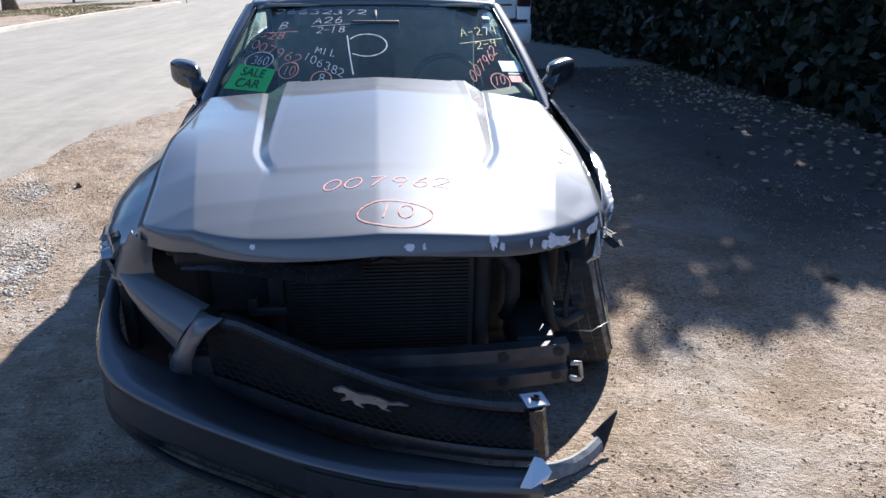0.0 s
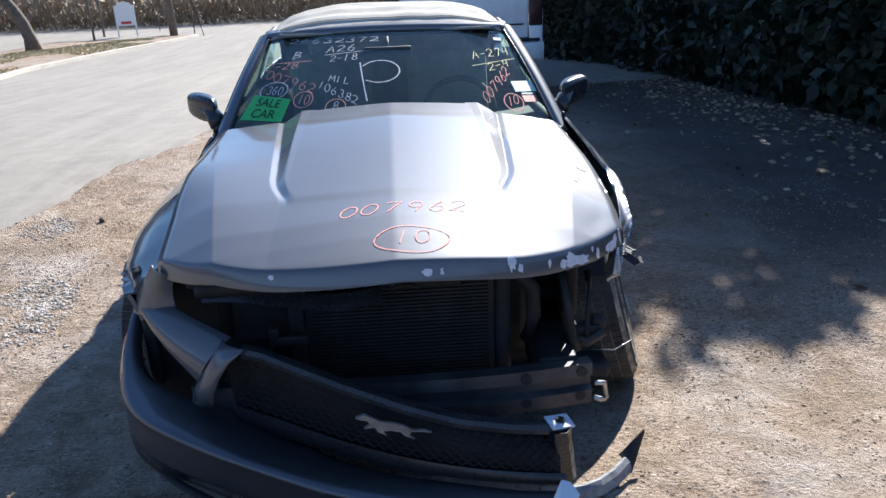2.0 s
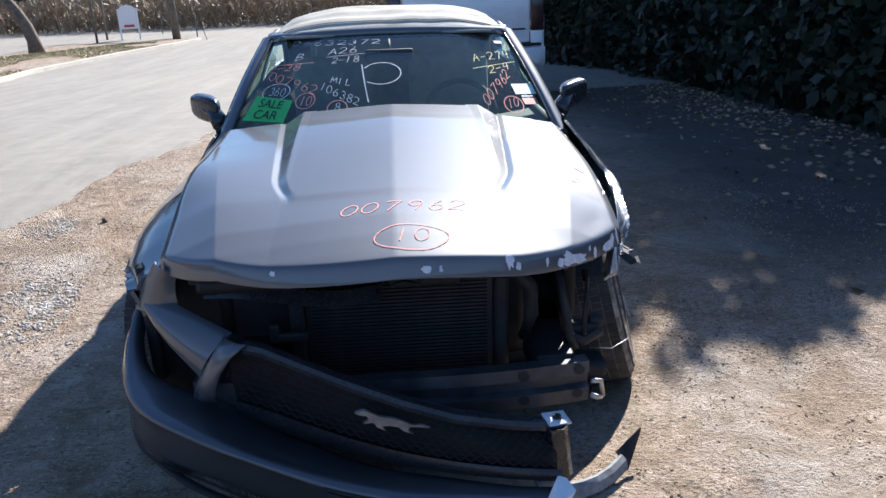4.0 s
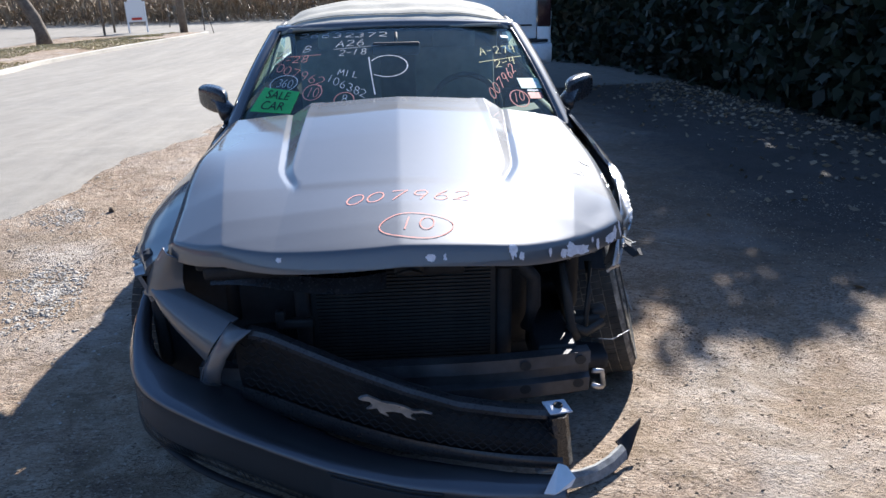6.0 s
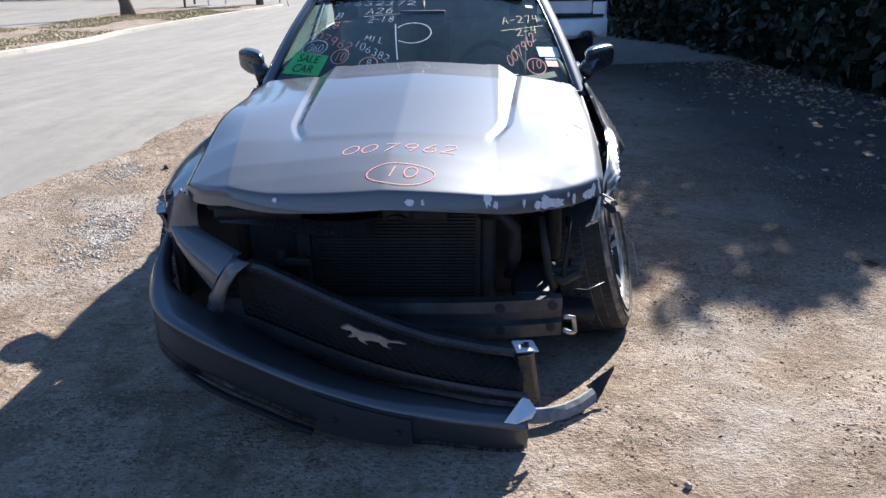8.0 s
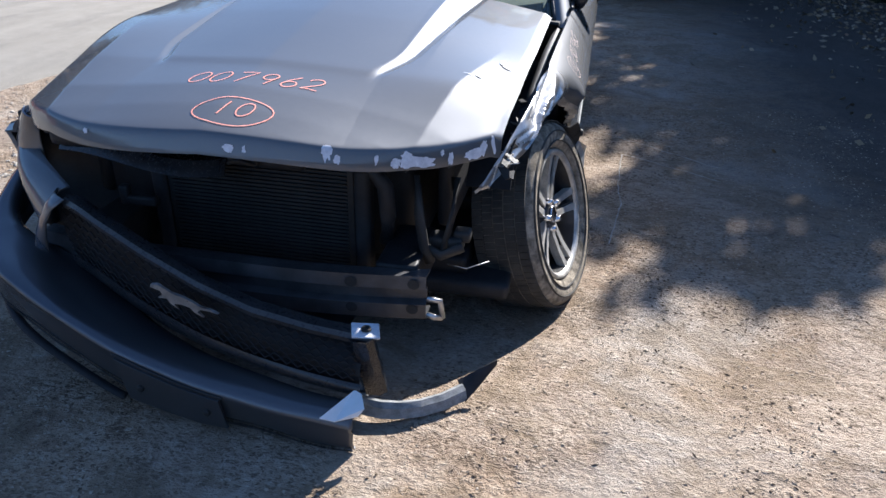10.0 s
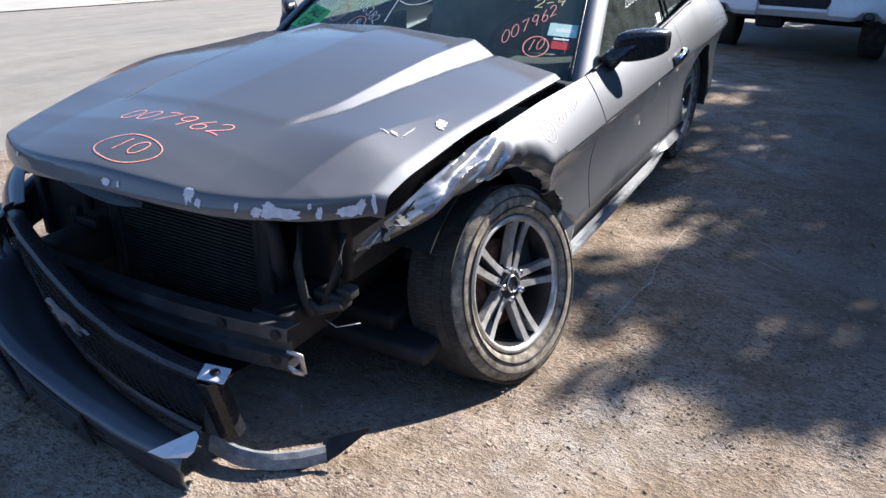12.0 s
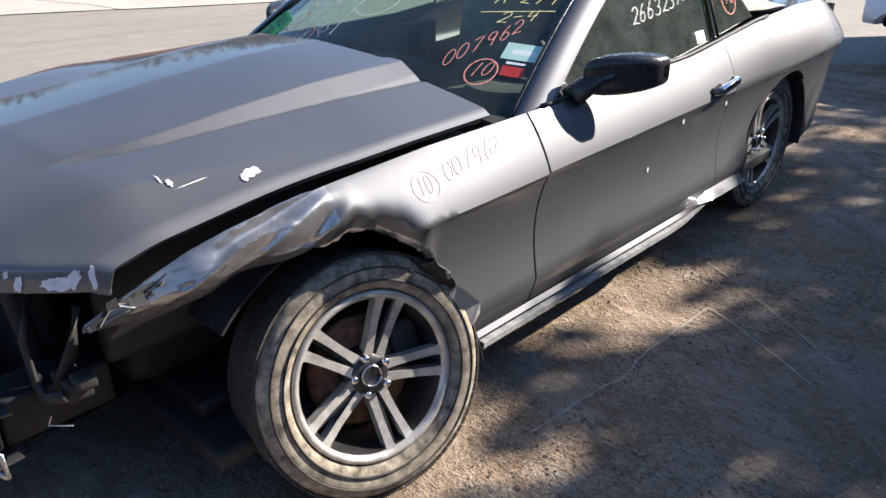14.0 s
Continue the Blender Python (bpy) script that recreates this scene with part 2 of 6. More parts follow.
def dirt_material():
    m, nt, b = material("dusty_gravel_dirt")
    big, mid = noise_tex(nt, 0.7, 6, 0.62), noise_tex(nt, 4.2, 8, 0.68, distort=0.6)
    small, grit = noise_tex(nt, 24, 6, 0.72), noise_tex(nt, 120, 4, 0.75)
    scuff = noise_tex(nt, 9, 5, 0.7, stretch=(1.0, 2.6, 1), distort=1.2)
    a = ramp(nt, mid, ((0.30, (0.155, 0.10, 0.068)), (0.46, (0.31, 0.222, 0.152)), (0.58, (0.40, 0.305, 0.222)), (0.70, (0.50, 0.41, 0.325))))
    a = mix(nt, remap(nt, big, 0.46, 0.62, 0, 0.5), a, (0.40, 0.335, 0.282))
    a = mix(nt, remap(nt, small, 0.52, 0.72, 0, 0.5), a, (0.50, 0.43, 0.34))
    a = mix(nt, remap(nt, small, 0.44, 0.28, 0, 0.75), a, (0.11, 0.078, 0.052))
    a = mix(nt, remap(nt, scuff, 0.54, 0.66, 0, 0.7), a, (0.13, 0.095, 0.063))
    a = mix(nt, remap(nt, grit, 0.56, 0.74, 0, 0.25), a, (0.56, 0.50, 0.41))
    crumb, clump = noise_tex(nt, 58, 3, 0.6, stretch=(1, 1.7, 1), distort=0.8), noise_tex(nt, 2.6, 5, 0.7, distort=0.8)
    where = nt.nodes.new("ShaderNodeMath")
    where.operation = "MULTIPLY"
    nt.links.new(remap(nt, crumb, 0.47, 0.40, 0, 1), where.inputs[0])
    nt.links.new(remap(nt, clump, 0.40, 0.62, 0.12, 0.85), where.inputs[1])
    a = mix(nt, where.outputs[0], a, (0.085, 0.060, 0.043))
    a = mix(nt, remap(nt, crumb, 0.60, 0.68, 0, 0.55), a, (0.58, 0.51, 0.42))
    a = mix(nt, remap(nt, noise_tex(nt, 1.1, 4, 0.6), 0.52, 0.66, 0, 0.45), a, (0.42, 0.40, 0.37))
    a = mix(nt, remap(nt, noise_tex(nt, 1.9, 7, 0.7, distort=1.0), 0.50, 0.60, 0, 0.55), a, (0.19, 0.14, 0.09))
    # the dirt is coloured darker towards the hedge, for the shade there
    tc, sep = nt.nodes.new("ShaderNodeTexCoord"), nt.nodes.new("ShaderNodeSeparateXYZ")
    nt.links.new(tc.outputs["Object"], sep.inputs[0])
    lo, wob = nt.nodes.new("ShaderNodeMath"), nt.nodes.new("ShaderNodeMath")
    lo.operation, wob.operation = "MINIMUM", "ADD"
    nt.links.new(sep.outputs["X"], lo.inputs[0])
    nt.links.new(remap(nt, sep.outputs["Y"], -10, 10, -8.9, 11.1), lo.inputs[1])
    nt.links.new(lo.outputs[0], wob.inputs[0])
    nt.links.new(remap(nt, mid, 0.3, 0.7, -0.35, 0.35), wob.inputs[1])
    shade_tone = mix(nt, remap(nt, grit, 0.4, 0.7, 0, 0.6), (0.045, 0.043, 0.042), (0.10, 0.094, 0.086))
    a = mix(nt, remap(nt, wob.outputs[0], 1.25, 2.6, 0, 0.9), a, shade_tone)
    nt.links.new(a, b.inputs["Base Color"])
    b.inputs["Roughness"].default_value = 0.95
    b.inputs["Specular IOR Level"].default_value = 0.2
    h = nt.nodes.new("ShaderNodeMath")
    h.operation = "MULTIPLY_ADD"
    h.inputs[1].default_value = 0.55
    nt.links.new(crumb, h.inputs[0])
    nt.links.new(small, h.inputs[2])
    h2 = nt.nodes.new("ShaderNodeMath")
    h2.operation = "MULTIPLY_ADD"
    h2.inputs[1].default_value = 1.6
    nt.links.new(mid, h2.inputs[0])
    nt.links.new(h.outputs[0], h2.inputs[2])
    bump(nt, b, h2.outputs[0], 0.85, 0.028)
    return m


def asphalt_material():
    m, nt, b = material("sun_bleached_asphalt")
    big, mid, grit = noise_tex(nt, 0.35, 5, 0.6), noise_tex(nt, 3.5, 6, 0.7), noise_tex(nt, 160, 3, 0.7)
    streak = noise_tex(nt, 1.1, 5, 0.65, stretch=(2.4, 0.22, 1))
    a = ramp(nt, streak, ((0.3, (0.172, 0.156, 0.132)), (0.7, (0.258, 0.234, 0.197))))
    a = mix(nt, remap(nt, mid, 0.45, 0.75, 0, 0.5), a, (0.334, 0.309, 0.267))
    a = mix(nt, remap(nt, big, 0.5, 0.7, 0, 0.4), a, (0.168, 0.16, 0.145))
    a = mix(nt, remap(nt, grit, 0.5, 0.75, 0, 0.4), a, (0.41, 0.382, 0.335))
    nt.links.new(a, b.inputs["Base Color"])
    b.inputs["Roughness"].default_value = 0.9
    bump(nt, b, grit, 0.4, 0.006)
    return m


DIRT, ASPHALT = dirt_material(), asphalt_material()


# ---- building blocks ----
def part(name, data, mat, parent=None, label="", smooth=True, solid=0.0, inward=-1.0, split=True):
    """Links a bmesh, or a pair of vertices and faces, as one mesh object under a thing or a part."""
    me = bpy.data.meshes.new(name)
    if isinstance(data, tuple):
        me.from_pydata([tuple(v) for v in data[0]], [], data[1])
        me.update()
    else:
        data.to_mesh(me)
        data.free()
    for m in mat if isinstance(mat, list) else [mat]:
        me.materials.append(m)
    if smooth:
        me.polygons.foreach_set("use_smooth", [True] * len(me.polygons))
        me.update()
    ob = new(name, me)
    if solid:
        md = ob.modifiers.new("thickness", "SOLIDIFY")
        md.thickness, md.offset = solid, inward
        if smooth and split:
            ob.modifiers.new("hard_edges", "EDGE_SPLIT").split_angle = radians(42)
    if parent:
        ob.parent = parent
    if label:
        tagged(ob, label)
    return ob


def thing(name, label, category, at=(0, 0, 0), turn=0.0, group="", kind=""):
    ob = new(name)
    ob.matrix_basis = pose(*at, 0, 0, turn)
    ob.empty_display_size = 0.1
    return tagged(ob, label, category, group, kind)


def grid(fn, us, vs, close_u=False):
    """A sheet of quads: fn(u, v) gives the place."""
    nu, nv = len(us), len(vs)
    verts = [fn(u, v) for u in us for v in vs]
    faces = []
    for i in range(nu if close_u else nu - 1):
        j = (i + 1) % nu
        faces += [(i * nv + k, i * nv + k + 1, j * nv + k + 1, j * nv + k) for k in range(nv - 1)]
    return verts, faces


def flip(data):
    return data[0], [tuple(reversed(f)) for f in data[1]]


def join(*pieces):
    verts, faces = [], []
    for v, f in pieces:
        n = len(verts)
        verts += list(v)
        faces += [tuple(i + n for i in q) for q in f]
    return verts, faces


def moved(data, m):
    return [tuple(m @ Vector(v)) for v in data[0]], data[1]


def mirrored(data):
    return [(-v[0], v[1], v[2]) for v in data[0]], [tuple(reversed(f)) for f in data[1]]


def box(cx, cy, cz, sx, sy, sz, bevel=0.0, m=None):
    bm = bmesh.new()
    bmesh.ops.create_cube(bm, size=1)
    bmesh.ops.scale(bm, vec=(sx, sy, sz), verts=bm.verts)
    if bevel:
        bmesh.ops.bevel(bm, geom=bm.edges[:], offset=min(bevel, 0.45 * min(sx, sy, sz)), segments=2, affect="EDGES", profile=0.6)
    bmesh.ops.transform(bm, matrix=(m or Matrix()) @ Matrix.Translation((cx, cy, cz)) if m else Matrix.Translation((cx, cy, cz)), verts=bm.verts)
    bm.verts.index_update()
    out = [tuple(v.co) for v in bm.verts], [tuple(v.index for v in f.verts) for f in bm.faces]
    bm.free()
    return out


def tube(points, radius, sides=8, flat=1.0):
    """A round or flattened bar along points; radius may be one number or one for each point."""
    pts = [Vector(p) for p in points]
    radii = radius if isinstance(radius, (list, tuple)) else [radius] * len(pts)
    verts, faces = [], []
    side = Vector((0, 0, 1))
    for i, p in enumerate(pts):
        d = (pts[min(i + 1, len(pts) - 1)] - pts[max(i - 1, 0)]).normalized()
        ref = side if abs(d.dot(side)) < 0.95 else Vector((1, 0, 0))
        a = d.cross(ref).normalized()
        b = a.cross(d)
        verts += [p + radii[i] * (math.cos(t) * a + flat * math.sin(t) * b) for t in (2 * math.pi * k / sides for k in range(sides))]
    for i in range(len(pts) - 1):
        faces += [(i * sides + k, i * sides + (k + 1) % sides, (i + 1) * sides + (k + 1) % sides, (i + 1) * sides + k) for k in range(sides)]
    faces += [tuple(reversed(range(sides))), tuple(range((len(pts) - 1) * sides, len(pts) * sides))]
    return [tuple(v) for v in verts], faces


def lathe(profile, steps=48):
    """Turns (x, radius) pairs round the x axis."""
    return grid(lambda u, v: (profile[v][0], profile[v][1] * math.cos(u), profile[v][1] * math.sin(u)),
                [2 * math.pi * k / steps for k in range(steps)], range(len(profile)), True)


def lerp_table(table, x):
    return float(np.interp(x, [a for a, _ in table], [b for _, b in table]))


def smooth01(t):
    t = min(1.0, max(0.0, t))
    return t * t * (3 - 2 * t)


def span(a, b, n):
    return [a + (b - a) * k / (n - 1) for k in range(n)]


def nz(x, y, z, seed=0.0):
    return noise.noise(Vector((x + seed, y - seed, z + 0.5 * seed)))


def ribbon(lines, surface, width, lift=0.002):
    """Flat painted strokes on a surface: surface(a, b) gives place and normal."""
    verts, faces = [], []
    for line in lines:
        pts = [surface(a, b) for a, b in line]
        if len(pts) < 2:
            continue
        start = len(verts)
        for i, (p, n) in enumerate(pts):
            d = (pts[min(i + 1, len(pts) - 1)][0] - pts[max(i - 1, 0)][0])
            s = d.cross(n).normalized() * width * (0.5 + 0.12 * math.sin(2.7 * i))
            q = p + n * lift
            verts += [tuple(q - s), tuple(q + s)]
        faces += [(start + 2 * i, start + 2 * i + 1, start + 2 * i + 3, start + 2 * i + 2) for i in range(len(pts) - 1)]
    return verts, faces


def arc(cx, cy, rx, ry, a0, a1, n=14):
    return [(cx + rx * math.cos(radians(a)), cy + ry * math.sin(radians(a))) for a in span(a0, a1, n)]


GLYPHS = {
    "0": lambda: [arc(0.4, 0.5, 0.36, 0.5, 100, 470, 20)],
    "1": lambda: [[(0.35, 1.0), (0.25, 0.0)]],
    "2": lambda: [arc(0.38, 0.72, 0.34, 0.28, 160, -40, 10) + [(0.05, 0.06), (0.3, 0.1), (0.8, 0.0)]],
    "3": lambda: [arc(0.35, 0.75, 0.3, 0.25, 150, -80, 9) + arc(0.35, 0.25, 0.34, 0.25, 85, -150, 9)],
    "4": lambda: [[(0.2, 1.0), (0.1, 0.45), (0.75, 0.5)], [(0.65, 1.0), (0.55, 0.0)]],
    "6": lambda: [[(0.55, 1.0), (0.2, 0.6)] + arc(0.4, 0.27, 0.3, 0.27, 160, 520, 16)],
    "7": lambda: [[(0.05, 0.95), (0.75, 1.0), (0.3, 0.0)]],
    "8": lambda: [arc(0.4, 0.75, 0.27, 0.24, 270, 630, 14), arc(0.4, 0.25, 0.33, 0.25, 90, 450, 14)],
    "9": lambda: [arc(0.38, 0.72, 0.3, 0.28, 0, 360, 14) + [(0.68, 0.72), (0.5, 0.0)]],
    "A": lambda: [[(0.0, 0.0), (0.4, 1.0), (0.75, 0.0)], [(0.15, 0.4), (0.65, 0.4)]],
    "B": lambda: [[(0.1, 0.0), (0.1, 1.0)], arc(0.1, 0.75, 0.5, 0.25, 90, -90, 8), arc(0.1, 0.25, 0.6, 0.25, 90, -90, 8)],
    "P": lambda: [[(0.1, 0.0), (0.15, 1.0)], arc(0.15, 0.74, 0.6, 0.26, 90, -95, 12)],
    "M": lambda: [[(0.0, 0.0), (0.1, 1.0), (0.4, 0.3), (0.7, 1.0), (0.8, 0.0)]],
    "I": lambda: [[(0.3, 1.0), (0.3, 0.0)]],
    "L": lambda: [[(0.2, 1.0), (0.15, 0.0), (0.7, 0.0)]],
    "-": lambda: [[(0.1, 0.45), (0.7, 0.5)]],
    "_": lambda: [[(0.0, 0.0), (1.0, 0.04)]],
    "O": lambda: [arc(0.5, 0.5, 0.5, 0.5, 60, 435, 30)],
    " ": lambda: [],
}


def handwriting(text, origin, right, up, wobble=0.05):
    """Strokes of a line of hand-painted characters, in the two parameters of a surface."""
    lines = []
    for k, ch in enumerate(text):
        dx, dy = wobble * math.sin(7.1 * k + len(text)), wobble * math.cos(5.3 * k)
        for stroke in GLYPHS[ch]():
            fine = []
            for (a, b), (c, d) in zip(stroke, stroke[1:]):
                fine += [(a + (c - a) * s / 3, b + (d - b) * s / 3) for s in range(3)]
            fine.append(stroke[-1])
            lines.append([(origin[0] + (k + dx + x) * right[0] + (y + dy) * up[0], origin[1] + (k + dx + x) * right[1] + (y + dy) * up[1]) for x, y in fine])
    return lines


def write(text, at, right, up, surface, width, mat, parent, lift=0.002):
    """Hand-painted characters, each a part of its own."""
    for k, ch in enumerate(text):
        lines = handwriting(ch, (at[0] + k * right[0] + 0.004 * math.sin(5 * k), at[1] + k * right[1] + 0.003 * math.cos(7 * k)), right, up)
        if lines:
            part("marker_digit" if ch.isdigit() else "marker_letter" if ch.isalpha() else "marker_dash", ribbon(lines, surface, width, lift), mat, parent)


def scatter_leaves(points, size, seed, tilt=1.0, aspect=0.5):
    """Many small pointed leaves: one quad each, turned at random."""
    rng = np.random.default_rng(seed)
    pts = np.asarray(points, float)
    n = len(pts)
    d = rng.normal(size=(n, 3)) * (1, 1, tilt)
    d /= np.linalg.norm(d, axis=1, keepdims=True)
    e = np.cross(d, rng.normal(size=(n, 3)))
    e /= np.linalg.norm(e, axis=1, keepdims=True)
    s = (size * rng.uniform(0.6, 1.4, n))[:, None]
    quad = np.stack([pts - d * s, pts + e * s * aspect, pts + d * s, pts - e * s * aspect], 1)
    return quad.reshape(-1, 3).tolist(), [(4 * i, 4 * i + 1, 4 * i + 2, 4 * i + 3) for i in range(n)]

# ---- ground and road ----
GRAVEL = simple("tan_grit", (0.27, 0.21, 0.155), (0.46, 0.385, 0.30), 0.95, 0, 9, 0.2, shine=0.15)
PEBBLE = simple("pale_crushed_gravel", (0.28, 0.25, 0.21), (0.52, 0.48, 0.43), 0.95, 0, 12, 0.2, shine=0.15)
CLODS = simple("dark_earth_crumbs", (0.09, 0.062, 0.042), (0.20, 0.145, 0.10), 0.95, 0, 30, 0.3)
FALL = ((0, 0), (7.5, 0), (11, -0.21), (16, -0.5), (23.5, -0.95), (32, -1.2), (40, -1.42), (48, -1.6), (70, -1.9), (120, -2.2), (5000, -2.2))


def ground_z(x, y):
    """The lot rises a little in front of the car, and the land falls away past eight metres."""
    r = math.hypot(x, y + 2.5)
    t = min(1.0, max(0.0, (-0.15 - y) / 0.8))
    return lerp_table(FALL, r) + 0.10 * t * t * (3 - 2 * t) * max(0.0, 1 - r / 8)


def ground_h(x, y):
    """The uneven surface of the lot."""
    near = max(0.0, 1 - math.hypot(x - 0.5, y) / 9)
    lump = 0.016 * nz(x * 1.3, y * 1.3, 0, 3.1) + 0.013 * nz(x * 5, y * 5, 0, 8.2) + 0.007 * nz(x * 12, y * 12, 0, 1.7)
    return ground_z(x, y) + near * lump - 0.006 - 0.020 * math.exp(-((x - 0.9) / 0.3) ** 2 - (y / 0.35) ** 2)


def build_ground():
    xs = sorted(set([-900, -400, -200, -120, -80, -60, -50] + [round(-45 + 1.5 * k, 3) for k in range(26)] + [round(-6 + 0.3 * k, 3) for k in range(10)]
                    + [round(-3 + 0.06 * k, 3) for k in range(120)] + [round(4.2 + 0.5 * k, 3) for k in range(18)] + [15, 20, 30, 50, 90, 200, 400, 900]))
    ys = sorted(set([-900, -300, -100, -50, -25, -14, -9, -7, -5.5, -4.5] + [round(-3.8 + 0.06 * k, 3) for k in range(160)] + [round(5.9 + 0.4 * k, 3) for k in range(30)]
                    + [round(18 + 1.6 * k, 3) for k in range(30)] + [70, 80, 100, 130, 180, 260, 400, 900]))

    def place(x, y):
        return x, y, ground_h(x, y)
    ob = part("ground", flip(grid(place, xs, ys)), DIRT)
    tagged(ob, "tan packed dirt and gravel lot with loose grit", "ground", kind="structure")


EDGE = ((-60, -12.0), (-3, -3.9), (2.57, -2.83), (4.04, -2.52), (5.03, -2.28), (6.4, -2.05), (7.4, -1.2), (8.2, 0.4), (8.9, 2.2), (9.6, 4.2), (11, 6.0), (60, 9.0))
KERB = ((-40, -14.5), (0, -13.0), (3.7, -11.6), (5.7, -10.75), (7.3, -10.35), (9, -10.15), (15, -10.0), (21, -10.6), (27, -10.2), (32, -9.5), (36, -9.1))


def build_road():
    ys = sorted(span(-30, 3, 60) + span(3.1, 12, 120) + span(12.5, 60, 60))

    def place(y, k):
        right = lerp_table(EDGE, y) + 0.16 * nz(0.9 * y, 1, 0, 2.0) + 0.07 * nz(4.3 * y, 3, 0, 5.0) + 0.03 * nz(13 * y, 2, 0, 6.0)
        left = lerp_table(KERB, y) if y < 36 else -9.1 - (y - 36) * 6
        s = k / 24
        x = left + (right + 0.15 - left) * (1 - (1 - s) ** 1.7)
        return x, y, ground_z(x, y) + 0.016 - 0.034 * max(0, (s - 0.86) / 0.14) ** 1.6 + 0.004 * nz(x, y, 0)
    road = part("road", grid(place, ys, range(25)), ASPHALT)
    tagged(road, "sun-bleached grey asphalt road with crumbling edge", "road", kind="structure")

    def far_lot(x, y):
        return x, y, ground_z(x, y) + 0.008
    lot = part("far_road", flip(grid(far_lot, span(-60, -16.4, 30), span(-10, 44, 34))), ASPHALT)
    tagged(lot, "pale cracked asphalt beyond the grass strip", "road", kind="structure")


def build_kerb():
    def line(y):
        return lerp_table(KERB, y)
    n = 0
    top = 0.12
    parent = thing("kerb", "pale concrete kerb along the road", "kerb", kind="structure")
    y = 9.6
    while y < 35.6:
        y1 = min(y + 2.4, 35.8)
        def prof(yy, k):
            x = line(yy)
            dx, dz = ((0.02, -0.05), (0.0, top - 0.015), (-0.02, top), (-0.15, top), (-0.16, -0.05))[k]
            return x + dx, yy, ground_z(x, yy) + 0.01 + dz
        part("kerb_stone", grid(prof, span(y + 0.01, y1 - 0.01, 4), range(5)), CONCRETE, parent, smooth=False)
        y = y1
    def verge(y, k):
        a, b = line(y) - 0.15 - 5.6 * (1 - smooth01((y - 10.2) / 3.0)), -16.4 + 5.6 * max(0, (y - 20) / 16) ** 2
        x = a + (b - a) * k / 14
        return x, y, ground_z(x, y) + 0.11 + 0.03 * nz(x, y, 0, 4) - (0.1 if k == 14 else 0)
    soil = part("verge", flip(grid(verge, span(10.2, 36.2, 60), range(15))), DIRT)
    tagged(soil, "strip of dry trodden lawn between road and lot", "verge", kind="structure")
    rng = np.random.default_rng(5)
    pts = []
    for _ in range(30000):
        yy = rng.uniform(10.4, 36)
        a, b = line(yy) - 0.2 - 5.6 * (1 - smooth01((yy - 10.2) / 3.0)), -16.4 + 5.6 * max(0, (yy - 20) / 16) ** 2
        x = a + (b - a) * rng.uniform()
        if nz(x * 0.5, yy * 0.5, 0, 9) > -0.22:
            pts.append((x, yy, ground_z(x, yy) + 0.125))
    grass = part("lawn_grass", scatter_leaves(pts, 0.045, 6, 1.6, 0.2), DRYGRASS, smooth=False)
    tagged(grass, "short dry yellow-green winter grass", "grass", kind="stuff")
    def apron(y, k):
        x = lerp_table(KERB, y) - 0.02 - (8.0 - 2.2 * smooth01((y - 4) / 5)) * k / 8
        return x, y, ground_z(x, y) + (0.03 if k == 0 else 0.06)
    walk_slab = thing("sidewalk", "pale concrete sidewalk slabs beside the road", "sidewalk", kind="structure")
    for y0 in range(-16, 12, 3):
        part("slab", flip(grid(apron, span(y0 + 0.02, min(y0 + 2.98, 13.4), 5), range(9))), CONCRETE, walk_slab, smooth=False)


